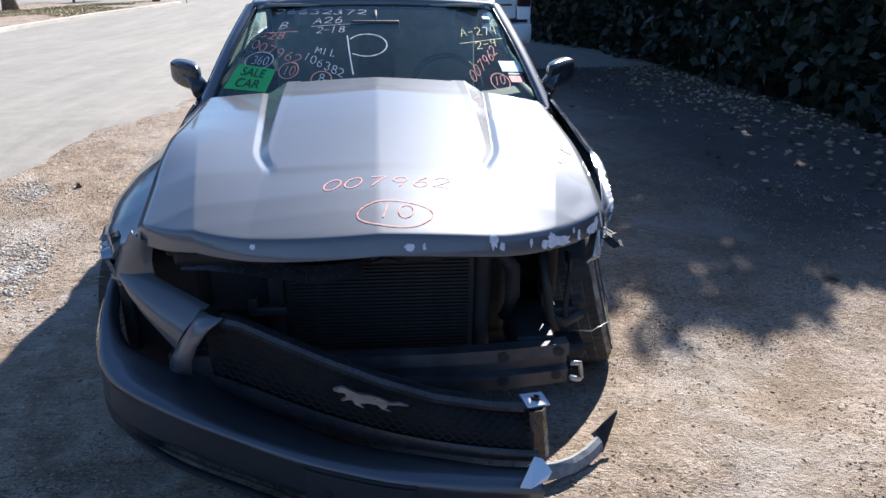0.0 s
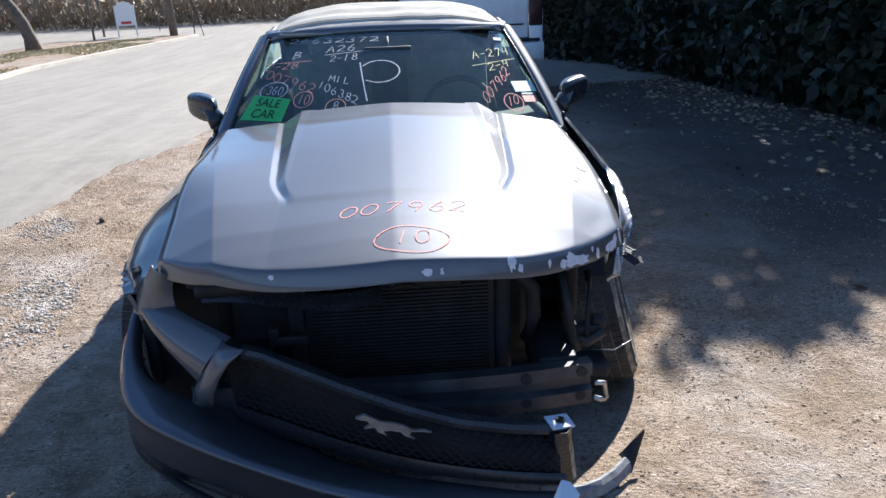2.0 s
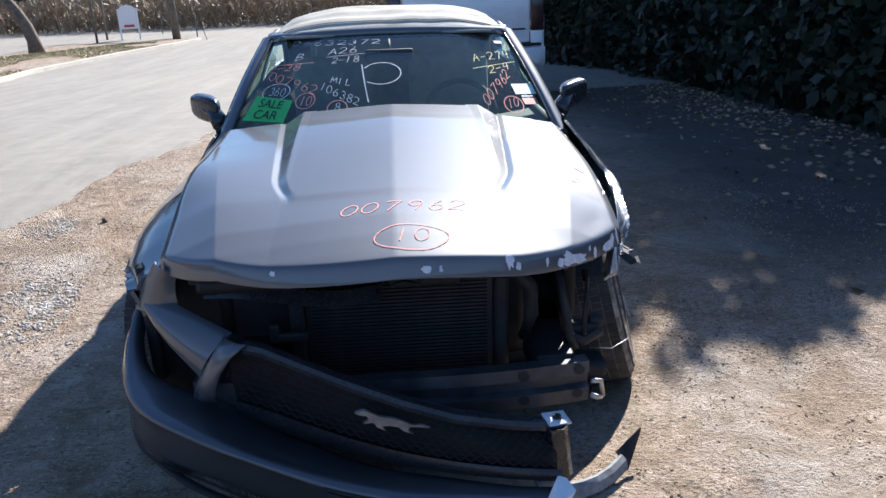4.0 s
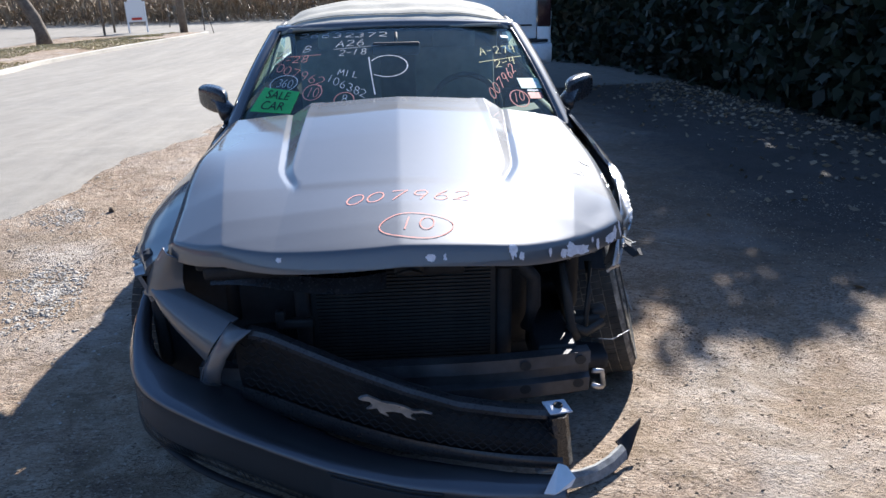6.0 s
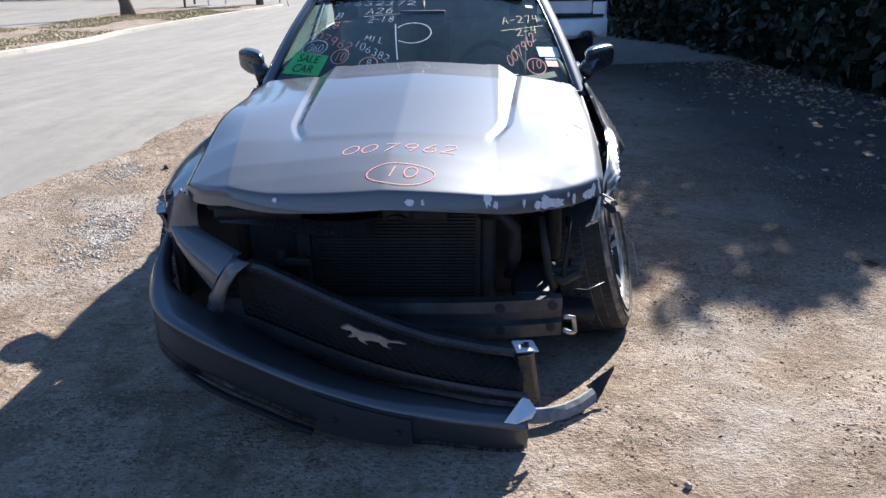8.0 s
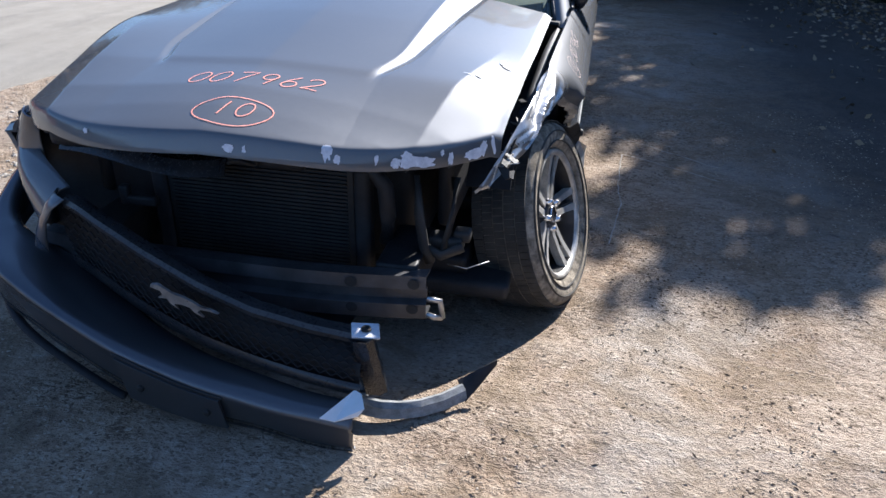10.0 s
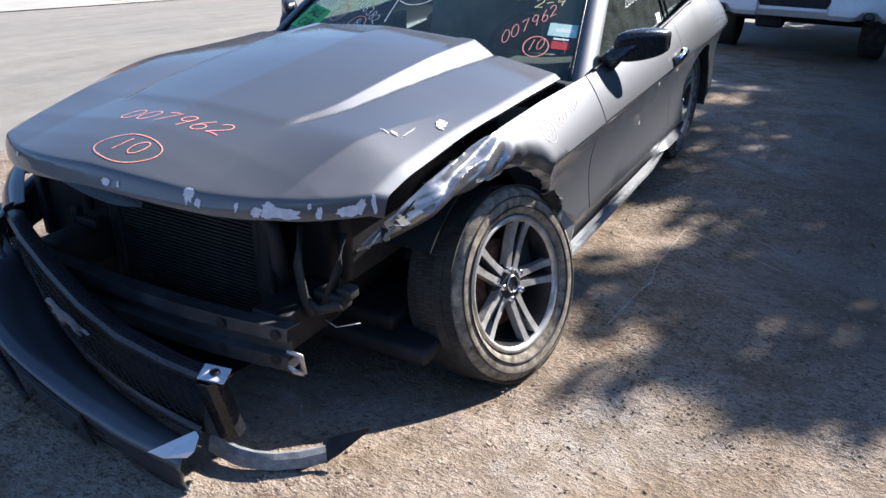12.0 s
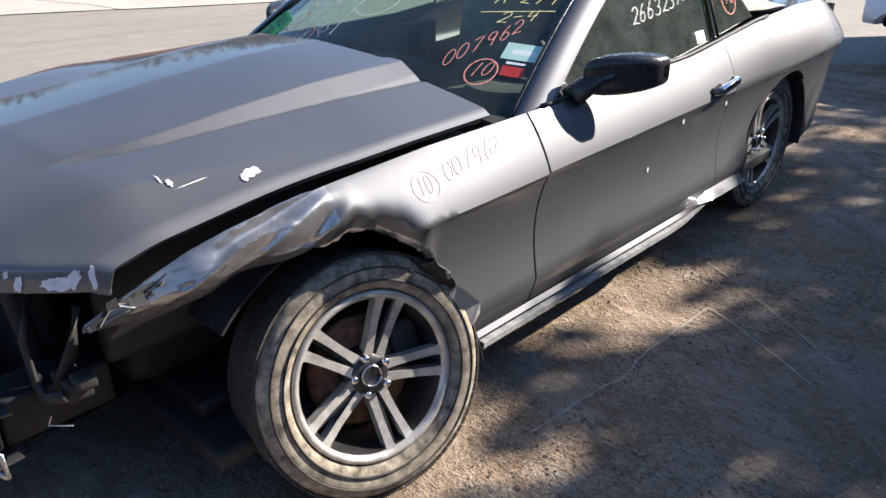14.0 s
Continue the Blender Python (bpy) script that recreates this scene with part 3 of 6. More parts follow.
def build_stones():
    """Loose gravel and crumbs of earth, thicker in drifts beside the car."""
    rng = np.random.default_rng(17)
    cube = np.array([(-1, -1, -0.5), (1, -1, -0.5), (1, 1, -0.5), (-1, 1, -0.5), (-0.55, -0.6, 0.6), (0.6, -0.5, 0.5), (0.5, 0.6, 0.65), (-0.6, 0.5, 0.5)])
    quads = ((0, 3, 2, 1), (4, 5, 6, 7), (0, 1, 5, 4), (1, 2, 6, 5), (2, 3, 7, 6), (3, 0, 4, 7))
    def heap(count, area, sizes, mat, name, label, drift, shift=0.0):
        verts, faces = [], []
        while len(faces) < count * 6:
            x, y = rng.uniform(*area[0]), rng.uniform(*area[1])
            if x < lerp_table(EDGE, y) + 0.05 - shift or rng.uniform() > drift(x, y):
                continue
            s = rng.uniform(*sizes) * rng.uniform(0.5, 1.0)
            a = rng.uniform(0, 6.28)
            c, q = math.cos(a), math.sin(a)
            p = cube * rng.uniform(0.55, 1.3, (8, 3)) * (s * rng.uniform(0.8, 1.6), s, 0.55 * s)
            n = len(verts)
            h = 0.016 * nz(x * 1.3, y * 1.3, 0, 3.1) + 0.013 * nz(x * 5, y * 5, 0, 8.2) + 0.007 * nz(x * 12, y * 12, 0, 1.7) - 0.006
            verts += [(x + c * i - q * j, y + q * i + c * j, ground_z(x, y) + h * max(0, 1 - math.hypot(x - 0.5, y) / 9) + 0.2 * s + k) for i, j, k in p]
            faces += [tuple(n + i for i in f) for f in quads]
        tagged(part(name, (verts, faces), mat, smooth=False), label, "gravel", kind="stuff")
    def left_drift(x, y):
        near = 1 - math.hypot((x + 1.93 + 0.18 * (y - 0.95)) / 0.27, (y - 0.95) / 0.58)
        far = 1 - math.hypot((x + 2.38) / 0.22, (y - 2.28) / 0.3)
        return max(0.012, near, far) * (0.25 + 0.75 * (nz(x * 4, y * 4, 0, 3) > -0.1))
    heap(1700, ((-3.0, -1.3), (-0.4, 3.4)), (0.004, 0.012), PEBBLE, "gravel", "pale crushed gravel drift beside the road edge", left_drift)
    heap(15000, ((-2.6, 3.2), (-2.5, 2.6)), (0.0016, 0.0056), GRAVEL, "grit", "scattered tan grit on packed dirt", lambda x, y: 0.3 + 0.7 * (nz(x * 2.7, y * 2.7, 0, 9) > 0))
    heap(9000, ((-2.4, 3.2), (-2.4, 2.4)), (0.0016, 0.0060), CLODS, "earth_crumbs", "dark crumbs of earth and dead leaves", lambda x, y: max(0.05, nz(x * 2.3, y * 2.3, 0, 5) * 1.8))
    heap(3000, ((-3.3, 2.5), (-0.5, 9.0)), (0.002, 0.007), PEBBLE, "edge_gravel", "pale grit crumbled off the asphalt edge", lambda x, y: math.exp(-((x - lerp_table(EDGE, y) - 0.05) / 0.28) ** 2) * (0.25 + 0.75 * (nz(x * 2, y * 2, 0, 7) > 0)), 0.6)
    bits = []
    for _ in range(6500):
        x, y = rng.uniform(-2.4, 3.6), rng.uniform(-2.4, 3.0)
        if x > lerp_table(EDGE, y) + 0.1 and nz(x * 1.6, y * 1.6, 0, 21) + 0.6 * nz(x * 6, y * 6, 0, 22) > 0.12:
            bits.append((x, y, ground_h(x, y) + 0.004))
    tagged(part("litter_bits", scatter_leaves(bits, 0.0085, 41, 0.25, 0.3), BARK, smooth=False), "dark twigs and crumbled leaves on packed dirt", "litter", kind="stuff")
    stone = [(0.899, -1.271, 0.011), (2.05, -0.95, 0.022), (-2.06, 2.41, 0.022), (-1.62, 1.9, 0.02)]
    for x, y, s in stone:
        ob = part("stone", moved(([tuple(v) for v in cube * s], list(quads)), pose(x, y, ground_z(x, y) + 0.45 * s, 12, 20, 40 * x)), CLODS if x < 0 else PEBBLE, smooth=False)
        tagged(ob, "single loose stone lying on the dirt", "stone", "loose stones")


def build_joints():
    """Old seams that show through the dust beside the car."""
    lines = (((0.96, 1.95), (1.39, 1.68), (1.69, 1.45)), ((1.15, 1.55), (1.13, 1.1), (1.15, 0.9), (1.09, 0.41)), ((1.15, 1.55), (1.39, 1.45), (1.68, 1.28)))
    for pts in lines:
        fine = [(a[0] + (b[0] - a[0]) * s / 12, a[1] + (b[1] - a[1]) * s / 12) for a, b in zip(pts, pts[1:]) for s in range(12)]
        data = ribbon([fine], lambda x, y: (Vector((x + 0.006 * nz(x * 20, y * 20, 0), y, ground_h(x, y) + 0.002)), Vector((0, 0, 1))), 0.006)
        tagged(part("seam", data, PEBBLE, None, smooth=False), "thin pale seam in packed dirt", "seam", kind="structure")


build_ground()
build_stones()
build_joints()
build_road()
build_kerb()

# ---- the damaged convertible: shape ----
HOOD_C = ((-0.99, 0.858), (-0.945, 0.871), (-0.88, 0.888), (-0.8, 0.906), (-0.68, 0.926), (-0.47, 0.945), (-0.3, 0.955), (0.0, 0.972), (0.3, 0.985), (0.65, 0.995))
HOOD_LIP = ((0.0, 0.048), (0.005, 0.034), (0.010, 0.020), (0.015, 0.008), (0.019, 0.003), (0.025, 0.0006), (0.034, 0.0), (3, 0.0))
HOOD_E = ((-0.99, 0.70), (-0.633, 0.715), (-0.3, 0.735), (0.1, 0.75), (0.65, 0.758))


def hood_front(x):
    return -0.945 + 0.40 * x * x + 0.50 * x ** 4 + 0.05 * x


def hood_back(x):
    return 0.60 + 0.03 * min(1, abs(x) / 0.76) - 0.02 * (abs(x) < 0.335)


def hood_z(x, y):
    ax = abs(x)
    fade, crease = 1 - smooth01((y + 0.50) / 0.55), 0.50 + 0.17 * (y + 0.85) / 0.95
    z = lerp_table(HOOD_C, y) - 0.012 * (ax / 0.45) ** 2 - (0.12 if x > 0 else 0.02) * (1 - fade) * max(0, ax - 0.45) + (0.022 * smooth01((ax - 0.35) / 0.35) * math.exp(-((y + 0.15) / 0.35) ** 2) if x < 0 else 0) - 0.045 * min(ax, 0.35)
    z -= (0.31 if x > 0 else 0.08) * min(ax, crease) ** 2 * smooth01((-0.42 - y) / 0.50)
    z -= lerp_table(HOOD_LIP, y - hood_front(x))
    z -= (0.42 if x > 0 else 0.38) * max(0, ax - crease) * fade
    nose = -0.50 - 0.035 * (1 - (ax / 0.37) ** 2)
    rise = 0.05 * smooth01((y - nose) / 0.06) + 0.95 * smooth01((y + 0.56) / 1.05) ** 0.8
    top, foot = 0.362 + 0.026 * (y + 0.47), 0.378 + 0.090 * (y + 0.47)
    curl = 0.045 * smooth01((-0.20 - y) / 0.32) ** 1.6
    top, foot = top - curl, max(foot, top + 0.018) - curl
    z += 0.043 * rise * (1 - min(1, max(0, (ax - top) / (foot - top))))
    groove = 0.006 * smooth01((y + 0.52) / 0.12)
    z -= groove * (min(1, max(0, (ax - top) / (foot - top))) if ax < foot else max(0, 1 - (ax - foot) / 0.024))
    return z


SIDE_X = ((-0.9, 0.55), (-0.8, 0.70), (-0.62, 0.84), (-0.45, 0.90), (-0.2, 0.925), (0.0, 0.93), (3.0, 0.93), (3.15, 0.926), (3.3, 0.916), (3.45, 0.895), (3.58, 0.86), (3.7, 0.80), (3.78, 0.74))
TOP_X = ((-0.8, 0.66), (-0.62, 0.735), (-0.3, 0.785), (0.0, 0.80), (0.3, 0.812), (0.72, 0.828), (1.3, 0.836), (1.9, 0.838), (2.4, 0.825), (3.3, 0.775), (3.78, 0.66))
TOP_Z = ((-0.8, 0.70), (-0.62, 0.765), (-0.3, 0.83), (0.0, 0.866), (0.3, 0.886), (0.72, 0.897), (1.3, 0.905), (1.75, 0.915), (2.1, 0.95), (2.4, 0.985), (2.9, 1.0), (3.4, 0.985), (3.78, 0.93))
FLUSH = (-0.74, -0.6, -0.45, -0.3, -0.1, 0.1, 0.3, 0.5, 0.64)
TOP_X_L = tuple((y, lerp_table(HOOD_E, y) - 0.015) for y in FLUSH) + TOP_X[5:]
TOP_Z_L = tuple((y, hood_z(-lerp_table(HOOD_E, y), max(y, hood_front(-0.70) + 0.06)) - 0.030) for y in FLUSH) + TOP_Z[5:]
BELOW = ((0.20, -0.095), (0.25, -0.065), (0.30, -0.050), (0.34, -0.036), (0.355, -0.033), (0.40, -0.041), (0.45, -0.048), (0.50, -0.052), (0.55, -0.0505), (0.60, -0.044), (0.65, -0.031), (0.69, -0.017), (0.704, -0.010), (0.710, -0.004), (0.714, 0.0))


def crease_z(y):
    return 0.714 + 0.016 * y


def side_x(y, z, right=True):
    """How far out the body stands at a height; the right fender is pushed off the hood."""
    xs, zt, zc = lerp_table(SIDE_X, y), lerp_table(TOP_Z if right else TOP_Z_L, y), crease_z(y)
    if z >= zc:
        t = min(1, max(0, (zt - z) / max(0.02, zt - zc)))
        xt = lerp_table(TOP_X if right else TOP_X_L, y)
        haunch = 0.012 * math.exp(-((y - 2.7) / 0.5) ** 2) * math.sin(math.pi * t)
        if not right:
            return xt + (xs - 0.035 * smooth01((-0.2 - y) / 0.4) - xt) * math.sin(t * math.pi / 2) ** 1.2
        return xt + (xs - xt) * (0.42 * math.sin(t * math.pi / 2) ** 0.8 + 0.58 * t) + haunch
    return xs + lerp_table(BELOW, z - (zc - 0.714) * max(0, min(1, (z - 0.36) / 0.354)))


def panel(ys, low, rows=26, top=None, crumple=None, right=True):
    """A side panel between the shoulder and a lower edge low(y)."""
    def place(y, k):
        zt, zl, zc = (top or (lambda q: lerp_table(TOP_Z, q)))(y), low(y), crease_z(y)
        s = k / (rows - 1)
        if zl < zc - 0.02:
            half = min(1.0, max(0.42, (zt - zc) / (zt - zl)))
            z = zt + (zc + 0.002 - zt) * (s / half) ** 0.95 if s < half else zc + 0.002 + (zl - zc - 0.002) * ((s - half) / max(0.01, 1 - half)) ** 1.2
        else:
            z = zt + (zl - zt) * s
        p = Vector((side_x(y, z, right), y, z))
        return tuple(crumple(p, s)) if crumple else tuple(p)
    return grid(place, ys, range(rows))


ARCH_R = ((-0.62, 0.64), (-0.5, 0.645), (-0.4, 0.665), (-0.3, 0.705), (-0.2, 0.752), (-0.1, 0.785), (0.0, 0.78), (0.1, 0.735), (0.2, 0.66), (0.27, 0.56), (0.32, 0.44), (0.36, 0.32), (0.385, 0.235), (0.9, 0.235))


def arch_low(cy, r, base):
    def low(y):
        d = abs(y - cy)
        return base if d >= r - 0.001 else max(base, 0.345 + math.sqrt(max(0, r * r - d * d)))
    return low


# the crushed front of the right fender: edge beside the hood, and torn lip over the wheel (along y: x, z)
FENDER_TOP = ((-0.62, 0.675, 0.668), (-0.5, 0.722, 0.742), (-0.4, 0.752, 0.792), (-0.3, 0.771, 0.822), (-0.2, 0.787, 0.842), (-0.1, 0.801, 0.860), (0.0, 0.810, 0.872), (0.1, 0.814, 0.880), (0.4, 0.818, 0.890))
FENDER_LIP = ((-0.62, 0.655, 0.642), (-0.5, 0.690, 0.640), (-0.4, 0.735, 0.668), (-0.3, 0.757, 0.690), (-0.2, 0.759, 0.686), (-0.1, 0.768, 0.688), (-0.05, 0.792, 0.708), (0.0, 0.831, 0.752), (0.05, 0.853, 0.746), (0.1, 0.866, 0.722), (0.15, 0.893, 0.686), (0.2, 0.920, 0.648), (0.4, 0.93, 0.40))


def edge_at(table, y):
    return Vector((float(np.interp(y, [r[0] for r in table], [r[1] for r in table])), y, float(np.interp(y, [r[0] for r in table], [r[2] for r in table]))))


def fender_crumple(p, s):
    """The front half is pushed in behind the wheel, with long sharp folds towards the torn tip."""
    y = p.y
    if y > 0.27:
        return p
    top, lip = edge_at(FENDER_TOP, y), edge_at(FENDER_LIP, y)
    # over the wheel only the lip is bent in; further forward the whole panel is
    foot = Vector((side_x(y, lerp_table(ARCH_R, y)), y, lerp_table(ARCH_R, y)))
    bent = p + (lip - foot) * s ** 4 * smooth01((0.27 - y) / 0.16)
    bulge = 0.040 + 0.022 * smooth01((y + 0.25) / 0.2) - 0.022 * smooth01((-0.35 - y) / 0.2)
    band = top.lerp(lip, s) + Vector((0.97, 0, 0.22)) * (bulge + 0.008) * math.sin(math.pi * s ** 1.25)
    crush = smooth01((0.02 - y) / 0.12)
    fold = 0.45 - abs(nz(y * 5.0 + 1.6 * s, s * 1.7 - 1.2 * y, 0, 2.2)) * 2.4 + 0.22 * abs(nz(y * 11 - 3 * s, s * 3.0, 0, 6.2))
    inside = math.sin(math.pi * s) ** 0.6
    band += Vector((0.75, 0.0, 0.66)) * crush * 0.036 * fold * (0.2 + 0.8 * inside)
    band.z += crush * (0.014 * nz(y * 9, s * 2, 1, 4.4) * s + 0.001 * nz(y * 40, s * 11, 0, 7.4))
    band.x += crush * 0.012 * nz(y * 11, s * 3, 2, 5.1) * s
    return bent.lerp(band, smooth01((0.04 - y) / 0.16))


def denser(ys, spots, reach=0.05, n=10):
    out = set(round(y, 4) for y in ys)
    for c in spots:
        out |= set(round(c + reach * (2 * k / n - 1), 4) for k in range(n + 1))
    lo, hi = min(ys), max(ys)
    return sorted(y for y in out if lo <= y <= hi)


def screen(u, v):
    """The windscreen: u from -1 to 1 across, v from 0 to 1 upwards."""
    bow = 1 - u * u
    x = u * (0.785 - 0.16 * v)
    y = (0.735 - 0.24 * bow) * (1 - v) + (1.385 - 0.085 * bow) * v
    z = (0.862 + 0.035 * bow) * (1 - v) + (1.262 + 0.028 * bow) * v + 0.022 * math.sin(math.pi * v)
    return Vector((x, y, z))


def normal_of(fn, a, b, e=0.004):
    n = (fn(a + e, b) - fn(a - e, b)).cross(fn(a, b + e) - fn(a, b - e))
    return n.normalized()


def on_screen(u, v):
    n = normal_of(screen, u, v)
    return screen(u, v), n if n.y < 0 else -n


def hood_point(x, y):
    return Vector((x, y, hood_z(x, y)))


def on_hood(x, y):
    n = normal_of(hood_point, x, y, 0.012)
    return hood_point(x, y), n if n.z > 0 else -n


def build_hood(car):
    us = sorted(set(span(-1, 1, 131) + [s * q for q in span(0.46, 0.66, 44) for s in (1, -1)] + [s * q for q in span(0.68, 0.95, 40) for s in (1, -1)]))
    vs = sorted(set([0, 0.001, 0.002, 0.004, 0.006, 0.0085, 0.011, 0.014, 0.017, 0.02, 0.024, 0.029, 0.035, 0.045, 0.06] + span(0.07, 1, 110)))

    def place(u, v):
        x0 = u * 0.72
        y = hood_front(x0) * (1 - v) + hood_back(x0 / 0.72 * 0.758) * v
        x = u * lerp_table(HOOD_E, y)
        z = hood_z(x, y) if v > 0 else hood_z(x, hood_front(x)) - 0.002
        edge = smooth01((abs(u) - 0.965) / 0.035)
        buckle = 0.004 * smooth01((u - 0.72) / 0.28) * smooth01((0.25 - v) / 0.25) * nz(9 * u, 14 * v, 0, 3)
        return x, y, z - 0.012 * edge + buckle
    hood = part("hood", flip(grid(place, us, vs)), PAINT, car, "grey metallic hood with chipped front edge and marker numbers", solid=0.018)
    # white primer where the paint has flaked off
    # centre, distance behind the front edge (or a place on the panel), half sizes
    flakes = [(x, hood_front(x) + 0.6 * d, 0.8 * rx, 0.8 * ry) for x, d, rx, ry in ((0.315, 0.026, 0.016, 0.011), (0.340, 0.014, 0.010, 0.005), (0.535, 0.010, 0.034, 0.006), (0.50, 0.014, 0.020, 0.008), (0.475, 0.010, 0.012, 0.005), (0.60, 0.010, 0.008, 0.006), (0.655, 0.011, 0.024, 0.006), (0.675, 0.016, 0.010, 0.008),
              (0.70, 0.014, 0.009, 0.008), (0.58, 0.02, 0.005, 0.003), (-0.335, 0.020, 0.010, 0.003), (0.08, 0.012, 0.018, 0.004), (0.12, 0.012, 0.006, 0.004), (0.43, 0.016, 0.006, 0.005))]
    flakes += [(0.672, -0.165, 0.016, 0.024), (0.682, -0.19, 0.012, 0.008), (0.613, -0.345, 0.012, 0.006), (0.637, -0.30, 0.0018, 0.040), (0.59, -0.360, 0.018, 0.002)]
    for k, (cx, cy, rx, ry) in enumerate(flakes):
        def flake(a, q):
            t = 2 * math.pi * a / 30
            r = q * (1 + 0.5 * nz(math.cos(t) * 2.2, math.sin(t) * 2.2, k * 3.7) + 0.25 * nz(math.cos(t) * 6, math.sin(t) * 6, k * 1.7))
            x = cx + rx * r * math.cos(t)
            y = max(hood_front(x) + 0.0015, cy + ry * r * math.sin(t) + (hood_front(x) - hood_front(cx)) * (cy < -0.6))
            n = normal_of(hood_point, x, y + 0.002, 0.003)
            return tuple(hood_point(x, y) + (n if n.z > 0 else -n) * 0.003)
        part("paint_chip", grid(flake, range(30), (0.02, 0.25, 0.5, 0.75, 1.0), True), PRIMER, hood, "white flaked-paint chip")
    # the red marker numbers
    def hand(lines, name, mat, width=0.0036):
        part(name, ribbon(lines, on_hood, width, 0.0018), mat, hood)
    write("007962", (-0.172, -0.680), (0.0655, 0.006), (0.016, 0.074), on_hood, 0.0036, REDCHALK, hood, 0.0018)
    write("10", (-0.004, -0.852), (0.056, 0.004), (0.008, 0.066), on_hood, 0.0036, REDCHALK, hood, 0.0018)
    hand([[(0.047 + 0.104 * math.cos(t) + 0.006 * math.sin(3 * t), -0.820 + 0.068 * math.sin(t)) for t in span(0.3, 6.75, 44)]], "marker_circle", REDCHALK)


def build_sides(car):
    for side in (1, -1):
        def put(name, data, label="", mat=PAINT, solid=0.012, smooth=True):
            d = data if side == 1 else mirrored(data)
            return part(name, d, mat, car, label, smooth, solid)
        # front fender
        if side == 1:
            ys = denser(span(-0.62, 0.715, 90), (0.33,), 0.08, 16)
            def torn(y):
                return lerp_table(ARCH_R, y) + 0.012 * nz(y * 23, 0, 0, 1) * (y < 0.25)
            front = put("front_fender", panel([y for y in ys if y > -0.06], torn, 34, crumple=fender_crumple), "grey front fender torn open above the wheel")
            part("crumpled_flap", panel(span(-0.62, min(y for y in ys if y > -0.06), 70), torn, 34, crumple=fender_crumple), GLINTMETAL, front, "crushed shiny front of the fender, brightened for sun glints", solid=0.008)
            def on_side(y, z):
                return Vector((side_x(y, z), y, z)), Vector((0.75, 0, 0.66))
            write("10", (0.20, 0.785), (0.028, 0.0), (0.004, 0.04), on_side, 0.0022, GLARECHALK, front, 0.0012)
            write("007962", (0.30, 0.795), (0.042, 0.006), (0.006, 0.042), on_side, 0.0026, GLARECHALK, front, 0.0012)
            part("marker_circle", ribbon([[(0.227 + 0.045 * math.cos(t), 0.805 + 0.035 * math.sin(t)) for t in span(0, 6.5, 26)]], on_side, 0.0022, 0.0012), GLARECHALK, front)
            # bright torn lip along the arch
            lip = []
            for y in span(-0.06, 0.24, 40):
                zl = lerp_table(ARCH_R, y) + 0.012 * nz(y * 23, 0, 0, 1)
                q = fender_crumple(Vector((side_x(y, zl), y, zl)), 1.0)
                lip.append(q)
            data = grid(lambda i, k: (lip[i].x - (0, 0.003, 0.03)[k] + 0.010 * k * nz(i * 0.9, k, 0), lip[i].y, lip[i].z + (0.006, -0.008, -0.02)[k] + 0.010 * nz(i * 1.3, 0, 0, 5)), range(40), range(3))
            part("torn_lip", data, BARE, front, "bare torn metal edge", solid=0.004)
        else:
            ys = denser(span(-0.625, 0.715, 60), (-0.36, 0.36), 0.04, 10)
            low = arch_low(0.0, 0.37, 0.24)
            put("front_fender", panel(ys, lambda y: max(low(y), 0.55 + 0.06 * smooth01((-0.42 - y) / 0.12) if y < -0.3 else 0.0), 22, lambda q: lerp_table(TOP_Z_L, q), right=False), "grey front fender")
        # door with its mirror, handle and glass
        ys = span(0.725, 2.035, 50)
        door = put("door", panel(ys, lambda y: 0.262, 30), "grey coupe door with dust and small chips" if side == 1 else "")
        rocker = grid(lambda y, k: ((0.90, 0.885, 0.875, 0.86)[k] + 0.0, y, (0.258, 0.246, 0.21, 0.175)[k] + 0.04 * smooth01((y - 1.75) / 0.3) * (k > 0)), span(0.39, 2.33, 30), range(4))
        put("side_skirt", rocker, "pale dusty side skirt", PAINT, 0.02)
        # sun caught along the sill edge is put in as light grey
        sill_strip = grid(lambda y, k: ((0.872, 0.905, 0.905, 0.87)[k], y, (0.236, 0.232, 0.214, 0.206)[k] + 0.05 * smooth01((y - 1.7) / 0.35)), span(0.45, 2.05, 24), range(4))
        put("sill_trim", sill_strip, "sill edge in light grey for the sun on it", STRIP, 0.006)
        hx = 0.91
        hand_pull = [(hx + 0.012, 1.83, 0.775), (hx + 0.032, 1.86, 0.782), (hx + 0.036, 1.93, 0.792), (hx + 0.032, 2.00, 0.80), (hx + 0.006, 2.03, 0.803)]
        data = tube(hand_pull, [0.010, 0.014, 0.015, 0.014, 0.010], 10, 1.35)
        part("door_handle", data if side == 1 else mirrored(data), PAINT, door, "grey door handle")
        cup = grid(lambda u, v: (side_x(1.9, 0.775) + 0.0035 - 0.0 * u, 1.86 + 0.045 * v * math.cos(u), 0.778 + 0.03 * v * math.sin(u)), span(0, 2 * math.pi, 24), (0.01, 0.6, 1.0))
        part("handle_cup", cup if side == 1 else mirrored(cup), BLACK, door, "dark handle recess")
        if side == 1:
            for cy, cz in ((1.43, 0.546), (2.0, 0.70), (1.62, 0.70)):
                x = side_x(cy, cz) + 0.003
                part("paint_chip", grid(lambda u, v: (x, cy + 0.007 * v * math.cos(u), cz + 0.011 * v * math.sin(u)), span(0, 2 * math.pi, 9), (0.01, 1.0)), PRIMER, door, "white paint chip")
        # rear quarter
        ys = denser(span(2.039, 3.78, 90), (2.36, 3.08), 0.03, 14)
        low = arch_low(2.74, 0.372, 0.27)
